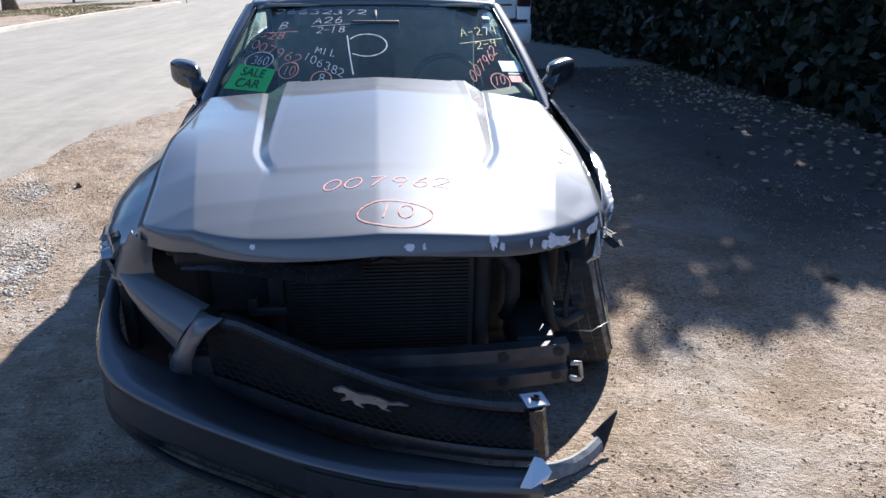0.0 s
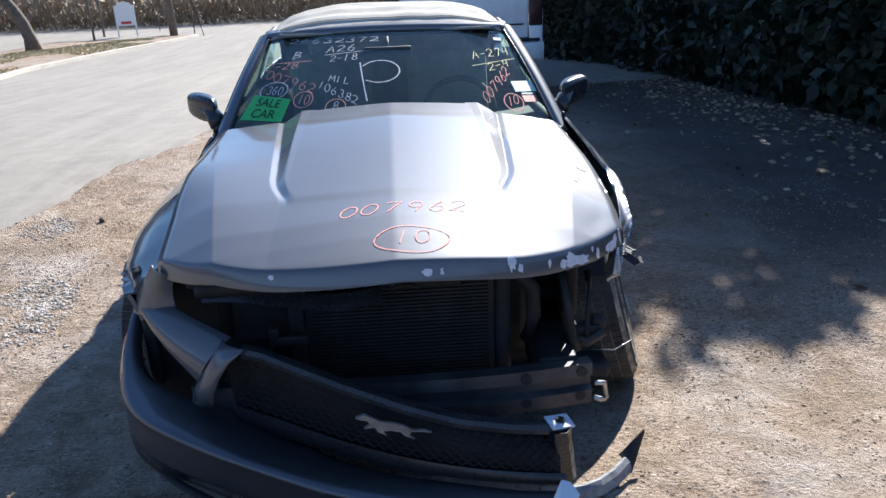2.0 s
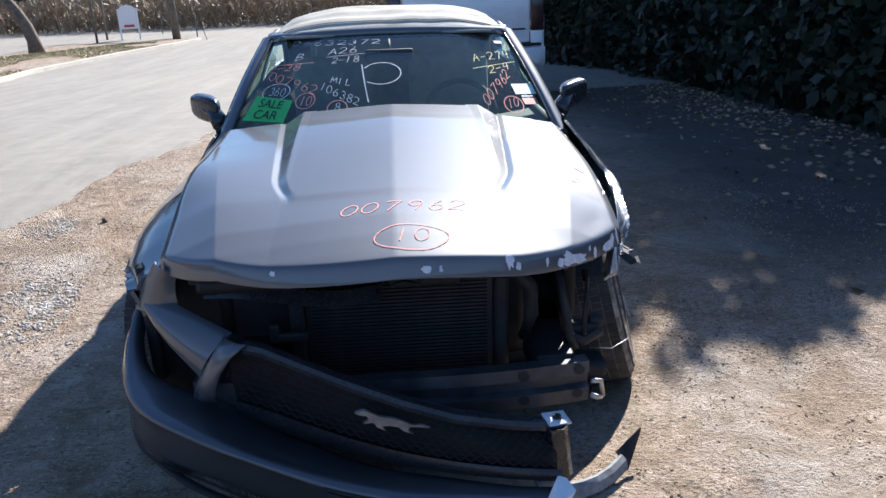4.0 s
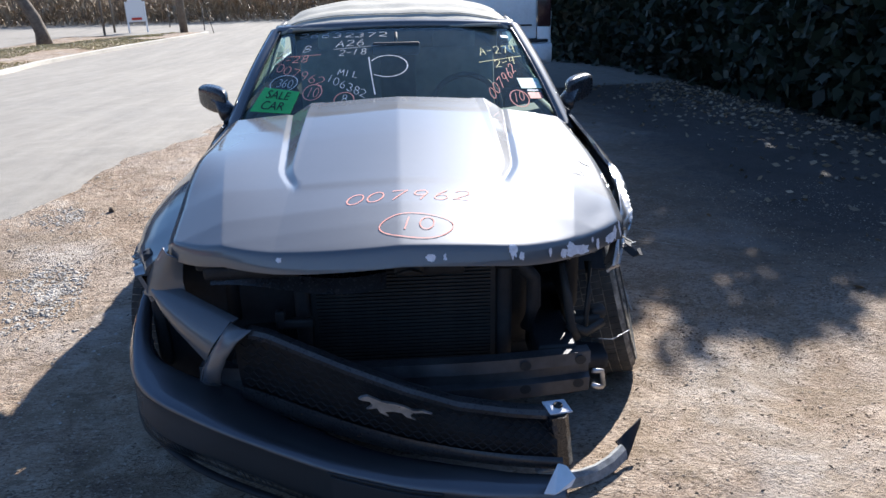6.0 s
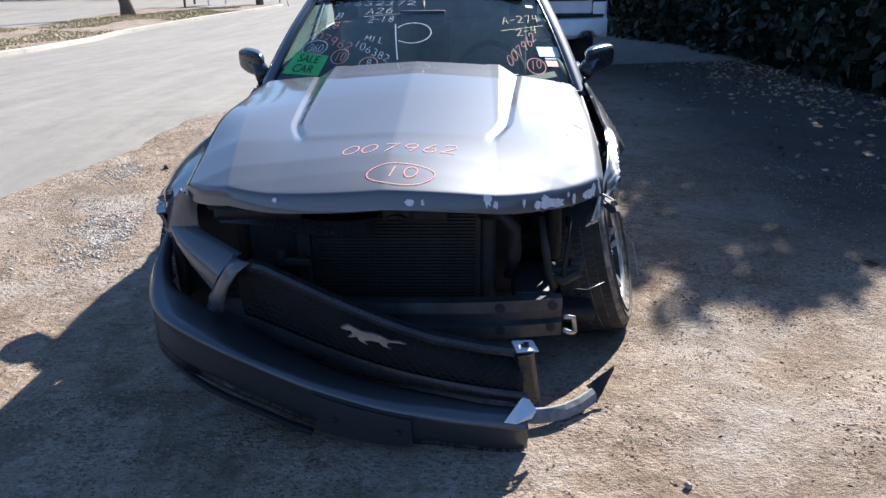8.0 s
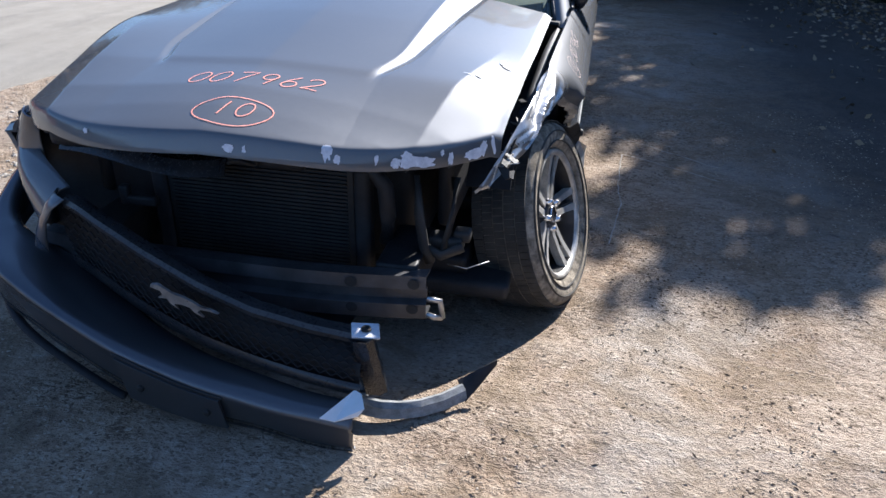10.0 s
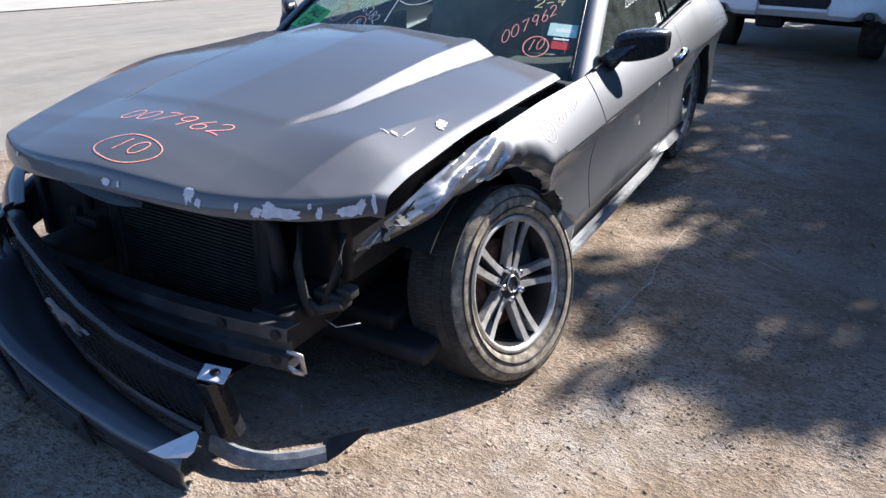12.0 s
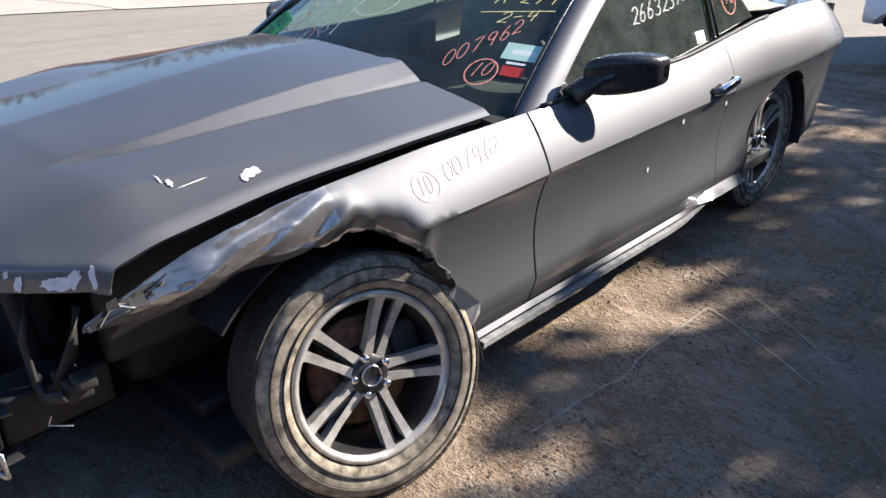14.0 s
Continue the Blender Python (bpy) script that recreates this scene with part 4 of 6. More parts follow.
        put("rear_quarter_panel", panel(ys, lambda y: max(low(y), 0.27 + 0.26 * smooth01((y - 3.05) / 0.45)), 26), "grey rear quarter panel with round wheel arch")
        build_mirror(door, side)
        build_side_glass(car, side)
    # thin dark joints at the door
    return


def build_mirror(door, side):
    """A satin black mirror shell on its stalk."""
    cy, cz = 1.02, 0.978
    def shell(a, b):
        # a round the section, b along the width
        w = math.sin(math.pi * min(1, max(0, b))) ** 0.17
        x = 0.850 + 0.178 * b
        h = 0.070 * w * (1.0 - 0.14 * b)
        d = 0.075 * w
        ca, sa = math.cos(a), math.sin(a)
        sq = (abs(ca) ** 5 + abs(sa) ** 5) ** (-1 / 5)
        return x, cy + 0.185 * b + d * ca * sq * (1.0 if ca < 0 else 0.45), cz + h * sa * sq - 0.012 * (1 - b)
    data = grid(shell, [2 * math.pi * k / 36 for k in range(36)], [0.0005, 0.02, 0.06, 0.12, 0.2, 0.3, 0.45, 0.6, 0.75, 0.86, 0.93, 0.97, 0.99, 0.9995], True)
    m = part("mirror", data if side == 1 else mirrored(data), MIRROR_CAP, door, "satin black door mirror shell")
    stalk = tube([(0.835, 0.95, 0.905), (0.858, 0.985, 0.935), (0.885, 1.03, 0.96), (0.92, 1.055, 0.97)], [0.046, 0.043, 0.037, 0.03], 14, 0.8)
    part("mirror_stalk", stalk if side == 1 else mirrored(stalk), MIRROR_CAP, m)
    glass = grid(lambda u, v: (0.945 + 0.070 * v * math.cos(u), cy + 0.115 + 0.05 * v * math.cos(u), cz + 0.046 * v * math.sin(u)), span(0, 2 * math.pi, 25), (0.01, 1.0))
    part("mirror_glass", glass if side == 1 else mirrored(glass), CHROME, m)


def build_side_glass(car, side):
    def pane(y0, y1, topz):
        def place(s, v):
            y = y0 + (y1 - y0) * s
            zb = lerp_table(TOP_Z, y) + 0.004
            zt = topz(y)
            z = zb + max(0.002, zt - zb) * v
            x = 0.812 - 0.40 * max(0, z - 0.91)
            return x, y + 0.0 * v, z
        return grid(place, span(0, 1, 24), span(0, 1, 10))
    def roofline(y):
        return lerp_table(((0.80, 0.92), (0.95, 1.0), (1.15, 1.10), (1.4, 1.205), (1.6, 1.245), (1.9, 1.258), (2.1, 1.228), (2.25, 1.168), (2.36, 1.085), (2.45, 0.99)), y)
    data = pane(0.93, 2.02, roofline)
    g = part("door_window", data if side == 1 else mirrored(data), SIDEGLASS, car, "green-tinted side window with white marker numbers" if side == 1 else "")
    g.visible_shadow = False
    data = pane(2.05, 2.445, roofline)
    q = part("quarter_window", data if side == 1 else mirrored(data), SIDEGLASS, car, "")
    q.visible_shadow = False
    frame_bar = tube([(0.818, 2.04, 0.945), (0.76, 2.04, 1.09), (0.69, 2.03, 1.235)], 0.007, 8)
    part("window_pillar", frame_bar if side == 1 else mirrored(frame_bar), BLACK, car)
    seal = tube([(0.826, y, lerp_table(TOP_Z, y) + 0.004) for y in span(0.80, 2.5, 30)], 0.009, 8)
    part("belt_seal", seal if side == 1 else mirrored(seal), BLACK, car)
    if side == 1:
        def on_pane(y, z):
            return Vector((0.812 - 0.40 * max(0, z - 0.91), y, z)), Vector((0.93, 0, 0.37))
        write("26632372", (1.44, 1.055), (0.057, 0.007), (0.012, 0.058), on_pane, 0.0034, WHITECHALK, g)
        write("10", (2.21, 1.06), (0.045, 0.0), (0.008, 0.06), on_pane, 0.003, REDCHALK, q)
        part("marker_circle", ribbon([[(2.245 + 0.065 * math.cos(t), 1.09 + 0.068 * math.sin(t)) for t in span(0, 6.5, 30)]], on_pane, 0.003), REDCHALK, q)
        stick = grid(lambda a, b: tuple(on_pane(a, b)[0] + on_pane(a, b)[1] * 0.003), (1.885, 1.96), (0.945, 0.99))
        part("window_sticker", stick, WHITEPAPER, g, "small white sticker")


def build_screen(car):
    glass = part("windscreen", flip(grid(screen, span(-1, 1, 41), span(-0.02, 1, 24))), GLASS, car, "tinted windscreen covered in marker writing and stickers")
    glass.visible_shadow = False
    def pillar(side):
        rows = []
        for v in span(-0.06, 1.02, 24):
            p = screen(0.995, v)
            rows.append(p)
        wide = 0.075
        def place(i, k):
            p = rows[i]
            off = ((-0.02, -0.004, 0.008), (0.0, -0.008, 0.012), (0.022, 0.0, 0.014), (0.05, 0.035, 0.004), (0.06, 0.06, -0.02), (0.03, 0.065, -0.035))[k]
            return p.x + off[0], p.y + off[1], p.z + off[2]
        d = grid(place, range(24), range(6))
        return d if side == 1 else mirrored(d)
    for side in (1, -1):
        a = part("windscreen_pillar", pillar(side), PAINT, car, "grey windscreen pillar", solid=0.008)
        seal = tube([screen(0.975 * side, v) + Vector((0, -0.008, 0.004)) for v in span(0.0, 1.0, 20)], 0.008, 6)
        part("screen_seal", seal, GLOSSBLACK, a)
        quarter = [(0.80 * side, 0.80, 0.905), (0.80 * side, 0.93, 0.905), (0.755 * side, 0.99, 1.03)]
        part("corner_trim", (quarter + [(x - 0.012 * side, y, z) for x, y, z in quarter], [(0, 1, 2), (5, 4, 3), (0, 3, 4, 1), (1, 4, 5, 2), (2, 5, 3, 0)]), PAINT, car, smooth=False)
    header = grid(lambda u, k: tuple(screen(u, 1.0) + Vector(((0, -0.012, -0.014), (0, -0.010, 0.012), (0, 0.02, 0.026), (0, 0.085, 0.034), (0, 0.10, 0.0))[k])), span(-1.02, 1.02, 40), range(5))
    part("windscreen_header", flip(header), PAINT, car, "grey metal bar above the windscreen", solid=0.006, split=False)
    # black band and dots along the glass edge
    band = [[(u, 0.965) for u in span(-0.97, 0.97, 50)]]
    part("top_band", ribbon(band, on_screen, 0.05, -0.003), GLOSSBLACK, glass)
    cowl = grid(lambda u, k: (u * 0.79, (0.60, 0.66, 0.735)[k] - 0.2 * (1 - u * u) * (k == 2) - 0.08 * (1 - u * u) * (k == 1), (0.885, 0.868, 0.868)[k] + 0.03 * (1 - u * u)), span(-1, 1, 30), range(3))
    part("cowl", flip(cowl), BLACK, car, "black plastic cowl below the windscreen", solid=0.01)
    return glass


def roof_place(u, y):
    """The cloth top: u from -1 to 1 across."""
    zc = lerp_table(((1.33, 1.315), (1.5, 1.36), (1.75, 1.388), (2.1, 1.386), (2.35, 1.362), (2.55, 1.305), (2.7, 1.215), (2.82, 1.09), (2.92, 1.0)), y)
    w = lerp_table(((1.33, 0.61), (1.7, 0.645), (2.2, 0.665), (2.6, 0.69), (2.85, 0.72), (3.08, 0.735)), y)
    ze = lerp_table(((1.33, 1.255), (1.5, 1.262), (1.9, 1.272), (2.1, 1.242), (2.25, 1.182), (2.36, 1.10), (2.45, 1.0), (2.75, 0.99), (3.08, 0.995)), y)
    s = abs(u) ** 2.6
    t = abs(u) ** 7
    return u * w * (1 + 0.035 * t * smooth01((y - 2.3) / 0.3)), y, zc + (ze - zc) * (0.42 * s + 0.58 * t) + 0.006 * nz(4 * u, 3 * y, 0) + 0.006 * math.cos(30 * y) * (abs(u) < 0.9)


def build_top(car):
    ys = denser(span(1.36, 2.92, 70), (2.40,), 0.14, 20)
    us = sorted(set(span(-1, 1, 61) + [s * (0.9 + 0.1 * k / 10) for k in range(11) for s in (1, -1)]))
    top = part("soft_top", flip(grid(roof_place, us, ys)), CLOTH, car, "tan canvas convertible roof with seams", solid=0.02)
    for y in (1.42, 1.95, 2.4):
        seam = tube([Vector(roof_place(u, y)) + Vector((0, 0, 0.004)) for u in span(-0.98, 0.98, 40)], 0.003, 6)
        part("roof_seam", seam, CLOTH, top)
    for side in (1, -1):
        edge = tube([Vector(roof_place(0.995 * side, y)) + Vector((0.006 * side, 0, -0.004)) for y in span(1.36, 2.47, 60)], 0.018, 8)
        part("roof_weatherstrip", edge, BLACK, top)
    deck = grid(lambda u, y: (u * (0.77 - 0.08 * smooth01((y - 3.4) / 0.4)), y, 0.992 + 0.02 * (1 - u * u) - 0.05 * smooth01((y - 3.45) / 0.35)), span(-1, 1, 30), span(2.86, 3.78, 18))
    part("boot_lid", flip(deck), PAINT, car, "grey boot lid", solid=0.012)
    spoil = grid(lambda u, k: (u * 0.66, (3.45, 3.52, 3.66, 3.675, 3.55)[k] - 0.10 * u * u, (0.995, 1.015, 1.03, 1.018, 0.99)[k] - 0.05 * abs(u) ** 6), span(-1, 1, 40), range(5))
    part("spoiler", spoil, PAINT, car, "grey rear spoiler", solid=0.01)
    rear = grid(lambda u, z: (u * 0.745, 3.80 - 0.12 * u * u - 0.10 * smooth01((0.5 - z) / 0.3), z), span(-1, 1, 20), span(0.28, 0.93, 12))
    part("rear_bumper", rear, PAINT, car, "grey rear bumper", solid=0.02)
    for side in (1, -1):
        for k in range(3):
            data = box(side * (0.42 + 0.1 * k), 3.79 - 0.05 * k, 0.80, 0.07, 0.04, 0.15, 0.01)
            part("tail_lamp", data, RED, car)


def build_interior(car):
    dash = grid(lambda u, k: (u * 0.70, (0.60, 0.78, 1.02, 1.08, 1.06)[k] + 0.05 * u * u, (0.84, 0.90, 0.90, 0.84, 0.66)[k] + 0.02 * math.cos(5 * u)), span(-1, 1, 30), range(5))
    part("dashboard", flip(dash), INTERIOR, car, "charcoal dashboard", solid=0.02)
    ring = [(0.36 + 0.185 * math.cos(t), 1.20 + 0.07 * math.sin(t), 0.86 + 0.17 * math.sin(t)) for t in span(0, 2 * math.pi, 37)]
    wheel = part("steering_wheel", tube(ring, 0.016, 8), INTERIOR, car, "black steering wheel")
    for a in (0, 180, 270):
        t = radians(a)
        part("spoke", tube([(0.36, 1.18, 0.86), (0.36 + 0.18 * math.cos(t), 1.20 + 0.07 * math.sin(t), 0.86 + 0.17 * math.sin(t))], 0.02, 8, 0.6), INTERIOR, wheel)
    for x in (-0.36, 0.36):
        cushion = box(x, 1.70, 0.47, 0.50, 0.52, 0.18, 0.06)
        seat = part("front_seat", cushion, SEAT, car, "stone-grey front seat")
        part("backrest", moved(box(0, 0, 0.30, 0.50, 0.14, 0.62, 0.06), pose(x, 1.98, 0.50, -14)), SEAT, seat)
        part("headrest", moved(box(0, 0, 0.0, 0.27, 0.10, 0.19, 0.045), pose(x, 2.15, 1.16, -10)), SEAT, seat)
    part("rear_bench", join(box(0, 2.50, 0.52, 1.1, 0.45, 0.2, 0.05), moved(box(0, 0, 0.22, 1.1, 0.12, 0.46, 0.05), pose(0, 2.72, 0.55, -18))), SEAT, car, "stone-grey rear bench")
    part("cabin_floor", box(0, 1.7, 0.26, 1.66, 2.3, 0.06, 0.01), INTERIOR, car)
    part("bulkhead", box(0, 2.93, 0.62, 1.4, 0.05, 0.7, 0.01), INTERIOR, car)
    for side in (1, -1):
        part("door_card", box(side * 0.79, 1.38, 0.62, 0.05, 1.25, 0.52, 0.02), INTERIOR, car)
    part("rear_view_mirror", join(box(0.0, 1.12, 1.19, 0.24, 0.03, 0.065, 0.012), tube([(0, 1.14, 1.20), (0, 1.20, 1.262)], 0.008, 6)), INTERIOR, car, "black rear-view mirror")
    for side in (1, -1):
        part("sun_visor", moved(box(0, 0, 0, 0.40, 0.15, 0.015, 0.006), pose(side * 0.34, 1.38, 1.27, -8)), SEAT, car)


def wheel_data():
    """The parts of an alloy wheel, outer face towards +x, turned round the x axis."""
    tyre_prof = [(-0.085, 0.245), (-0.098, 0.264), (-0.106, 0.294), (-0.102, 0.324), (-0.09, 0.340), (-0.05, 0.345), (0, 0.346), (0.05, 0.345), (0.096, 0.340), (0.115, 0.326), (0.125, 0.296), (0.119, 0.265), (0.108, 0.250), (0.085, 0.240)]
    tread = []
    for row, x in enumerate((-0.072, -0.034, 0.005, 0.045, 0.085)):
        for k in range(84):
            t = 2 * math.pi * (k + 0.5 * (row % 2)) / 84
            tread.append(moved(box(x, 0, 0.3440, 0.0365, 0.0235, 0.006), Matrix.Rotation(t, 4, "X")))
    ribs = [lathe([(0.121 - 0.002 * j, r), (0.1275 - 0.002 * j, r + 0.003), (0.121 - 0.003 * j, r + 0.006)], 72) for j, r in ((0, 0.269), (0, 0.304))]
    barrel = lathe([(0.085, 0.246), (0.088, 0.238), (0.088, 0.220), (0.05, 0.212), (-0.05, 0.206), (-0.10, 0.24)], 64)
    lip = lathe([(0.092, 0.2425), (0.106, 0.241), (0.109, 0.231), (0.094, 0.219), (0.086, 0.218)], 64)
    return tyre_prof, tread, ribs, barrel, lip


def build_wheel(name, m, label, group="car wheels", flat=False):
    w = thing(name, label, "wheel", group=group)
    prof, tread, ribs, barrel, lip = wheel_data()
    t = part("tyre", lathe(prof, 96), SIDEWALL, w, "mud-stained tyre")
    part("tread", join(*tread), TYRE, t, "worn rubber tread blocks", smooth=False)
    for r in ribs:
        part("sidewall_rib", r, TYRE, t)
    rim = part("rim", barrel, ALLOY_DARK, w, "dark rim barrel", solid=0.006)
    part("rim_lip", lip, ALLOY, rim, "machined rim lip")
    # five double spokes: machined faces on dark bodies
    for k in range(5):
        turn = Matrix.Rotation(radians(72 * k - 4), 4, "X")
        for s in (1, -1):
            def face(i, j):
                r = (0.050, 0.095, 0.15, 0.205, 0.224)[i]
                mid = s * (0.018, 0.021, 0.026, 0.031, 0.034)[i]
                half = (0.016, 0.0135, 0.013, 0.015, 0.020)[i]
                x = (0.070, 0.074, 0.080, 0.092, 0.098)[i]
                return (x - (0.03 if j in (0, 3) else 0), mid + half * (-1, -0.85, 0.85, 1)[j], r)
            d = moved(grid(face, range(5), range(4)), turn)
            sp = part("spoke", d, ALLOY, rim, "machined spoke", solid=0.004, smooth=False)
            back = moved(grid(lambda i, j: ((0.066, 0.070, 0.076, 0.086)[i] - (0.0, 0.05)[j], s * (0.018, 0.021, 0.026, 0.034)[i] - s * 0.012, (0.05, 0.095, 0.15, 0.222)[i]), range(4), range(2)), turn)
            part("spoke_side", back, ALLOY_DARK, sp, solid=0.01)
    part("hub", lathe([(0.0, 0.075), (0.055, 0.072), (0.072, 0.055), (0.076, 0.036), (0.076, 0.0005)], 40), ALLOY_DARK, w, "dark hub")
    part("centre_cap", lathe([(0.074, 0.033), (0.083, 0.031), (0.085, 0.026), (0.082, 0.024), (0.081, 0.0005)], 32), GLOSSBLACK, w, "black centre cap with plain bright mark")
    part("cap_ring", lathe([(0.083, 0.031), (0.086, 0.030), (0.086, 0.027), (0.083, 0.026)], 32), CHROME, w)
    for k in range(5):
        part("wheel_nut", moved(lathe([(0.066, 0.012), (0.088, 0.011), (0.092, 0.007), (0.092, 0.0005)], 8), Matrix.Rotation(radians(72 * k + 32), 4, "X") @ Matrix.Translation((0, 0, 0.054))), CHROME, w)
    part("brake_disc", lathe([(-0.01, 0.155), (0.012, 0.155), (0.014, 0.08), (0.02, 0.07)], 48), RUST, w, "rusty brake disc")
    part("caliper", moved(box(0.0, 0.15, 0.03, 0.07, 0.09, 0.14, 0.015), Matrix.Rotation(radians(25), 4, "X")), DARKMETAL, w)
    if flat:
        # the tyre spreads where it bears on the ground
        back = m.inverted()
        for ob in (t, *[c for c in bpy.data.objects if c.parent == t]):
            for v in ob.data.vertices:
                q = m @ v.co
                if q.z < -0.022:
                    q.z = -0.022 + 0.06 * (q.z + 0.022)
                    v.co = back @ q
    w.matrix_basis = m
    return w


# bumper cover, hanging from the passenger side: plan and heights along x
PATH_Y = ((-0.875, -0.46), (-0.872, -0.58), (-0.86, -0.70), (-0.835, -0.79), (-0.785, -0.88), (-0.715, -0.955), (-0.62, -1.02), (-0.5, -1.064), (-0.4, -1.092), (-0.3, -1.12), (-0.2, -1.135), (-0.05, -1.145), (0.25, -1.155), (0.46, -1.142))
PATH_Z = ((-0.875, 0.585), (-0.872, 0.545), (-0.86, 0.495), (-0.835, 0.472), (-0.785, 0.457), (-0.715, 0.45), (-0.62, 0.438), (-0.5, 0.40), (-0.4, 0.37), (-0.3, 0.345), (-0.2, 0.311), (-0.1, 0.281), (0.0, 0.252), (0.2, 0.222), (0.4, 0.192), (0.46, 0.185))
# depth and drop of the shelf behind the crease, and height of the lower edge
SHELF_IN = ((-0.875, 0.03), (-0.85, 0.06), (-0.8, 0.11), (-0.7, 0.19), (-0.6, 0.23), (-0.4, 0.215), (-0.2, 0.165), (0.0, 0.115), (0.2, 0.09), (0.46, 0.075))
SHELF_Z = ((-0.875, 0.012), (-0.8, 0.005), (-0.7, -0.025), (-0.6, -0.045), (-0.4, -0.05), (-0.2, -0.018), (0.0, 0.012), (0.2, 0.02), (0.46, 0.02))
BASE_Z = ((-0.875, 0.40), (-0.86, 0.33), (-0.8, 0.285), (-0.7, 0.262), (-0.6, 0.237), (-0.4, 0.185), (-0.2, 0.13), (0.0, 0.095), (0.3, 0.088), (0.46, 0.085))
TRIM_Z = ((-0.44, 0.632), (-0.38, 0.630), (-0.31, 0.607), (-0.165, 0.552), (0.139, 0.442), (0.403, 0.373), (0.46, 0.362))


def bumper_path(s):
    """The crease line of the cover, s from 0 at its far end to 1 at the torn end."""
    xs = [p[0] for p in PATH_Y]
    lens = [0.0]
    for a, b in zip(PATH_Y, PATH_Y[1:]):
        lens.append(lens[-1] + math.hypot(b[0] - a[0], b[1] - a[1]))
    q = s * lens[-1]
    x = y = z = total = 0.0
    for k in range(-3, 4):
        g, r = math.exp(-0.5 * (k / 1.5) ** 2), min(lens[-1], max(0, q + 0.035 * k))
        px = float(np.interp(r, lens, xs))
        x, y, z, total = x + g * px, y + g * float(np.interp(r, lens, [p[1] for p in PATH_Y])), z + g * lerp_table(PATH_Z, px), total + g
    return Vector((x / total, y / total, z / total))


def bumper_in(s):
    e = 0.02
    d = bumper_path(min(1, s + e)) - bumper_path(max(0, s - e))
    return Vector((-d.y, d.x, 0)).normalized()


def build_bumper():
    b = thing("bumper_cover", "grey bumper cover torn half off and hanging to the ground", "bumper")
    def cover(s, k):
        p, n = bumper_path(s), bumper_in(s)
        d, e, base = lerp_table(SHELF_IN, p.x), lerp_table(SHELF_Z, p.x), lerp_table(BASE_Z, p.x)
        tuck = 0.055 * smooth01((p.x + 0.85) / 0.3) * (1 - 0.6 * smooth01((p.x - 0.1) / 0.3))
        inward, z = ((d + 0.02, e - 0.02), (d, e), (0.75 * d, 0.75 * e + 0.005), (0.45 * d, 0.42 * e + 0.009), (0.2 * d, 0.15 * e + 0.009), (0.010, 0.004), (0.0, -0.006), (0.003, -0.016), (0.15 * tuck + 0.003, 0.30 * (base - p.z)), (0.4 * tuck, 0.62 * (base - p.z)), (tuck, base - p.z), (tuck + 0.015, base - p.z + 0.004))[k]
        w = 0.004 * nz(6 * p.x, 3 * k, 0, 3)
        ragged = 0.018 * nz(31 * p.z + 2 * k, 5 * k, 0, 8) * smooth01((s - 0.97) / 0.03)
        return tuple(p + n * (inward + w) + Vector((ragged, 0, z + 0.5 * w)))
    part("cover", grid(cover, span(0, 1, 110), range(12)), SHADEPAINT, b, "glossy grey bumper skin, its paint darkened for shade", solid=0.006, split=False)
    # grille surround and mesh
    def trim(x, k):
        y = lerp_table(((-0.44, -0.912), (-0.38, -0.940), (-0.31, -0.965), (-0.165, -1.0), (0.0, -1.03), (0.15, -1.035), (0.30, -1.02), (0.46, -0.985)), x)
        zt = lerp_table(TRIM_Z, x)
        dy, dz = ((0.05, -0.004), (0.02, 0.008), (0.0, 0.006), (-0.008, -0.006), (-0.005, -0.020), (0.014, -0.024))[k]
        return x, y + dy, zt + dz
    part("grille_surround", grid(trim, span(-0.44, 0.46, 50), range(6)), SURROUND, b, "glossy dark bar along the grille top", solid=0.006)
    def face(x, t):
        top = Vector(trim(x, 5))
        px = bumper_path(float(np.interp(x, [bumper_path(s).x for s in span(0, 1, 60)], span(0, 1, 60))))
        low = Vector((x, px.y + lerp_table(SHELF_IN, x) + 0.012, px.z + lerp_table(SHELF_Z, x) + 0.004))
        return top.lerp(low, t) + Vector((0, 0.012 - 0.03 * math.sin(math.pi * t), 0))
    rows, cols = 8, 60
    mesh_bars = []
    for r in range(rows):
        mesh_bars.append(tube([face(x, 0.66 * (r + 0.4) / rows) + Vector((0, -0.002 * (i % 2), 0.006 * (1 if (i + r) % 2 else -1))) for i, x in enumerate(span(-0.47, 0.42, cols))], 0.0028, 5))
    part("grille_mesh", join(*mesh_bars), GRILLE, b, "black honeycomb grille mesh")
    part("grille_backing", grid(lambda x, t: tuple(face(x, t) + Vector((0, 0.016, 0))), span(-0.49, 0.43, 30), span(0, 1, 6)), GRILLE, b)
    part("grille_ledge", grid(lambda x, t: tuple(face(x, 0.68 + 0.32 * t) + Vector((0, -0.004 - 0.010 * math.sin(math.pi * t), 0.004 * math.sin(math.pi * t)))), span(-0.49, 0.44, 40), span(0, 1, 7)), SURROUND, b, "satin dark ledge below the grille mesh", solid=0.004)
    corner = ((Vector((-0.497, -0.848, 0.634)), Vector((-0.525, -0.850, 0.598)), Vector((-0.557, -0.852, 0.550)), Vector((-0.586, -0.854, 0.504)), Vector((-0.602, -0.862, 0.455))),
              (Vector((-0.425, -0.925, 0.640)), Vector((-0.470, -0.930, 0.605)), Vector((-0.505, -0.922, 0.555)), Vector((-0.530, -0.905, 0.500)), Vector((-0.540, -0.890, 0.450))))
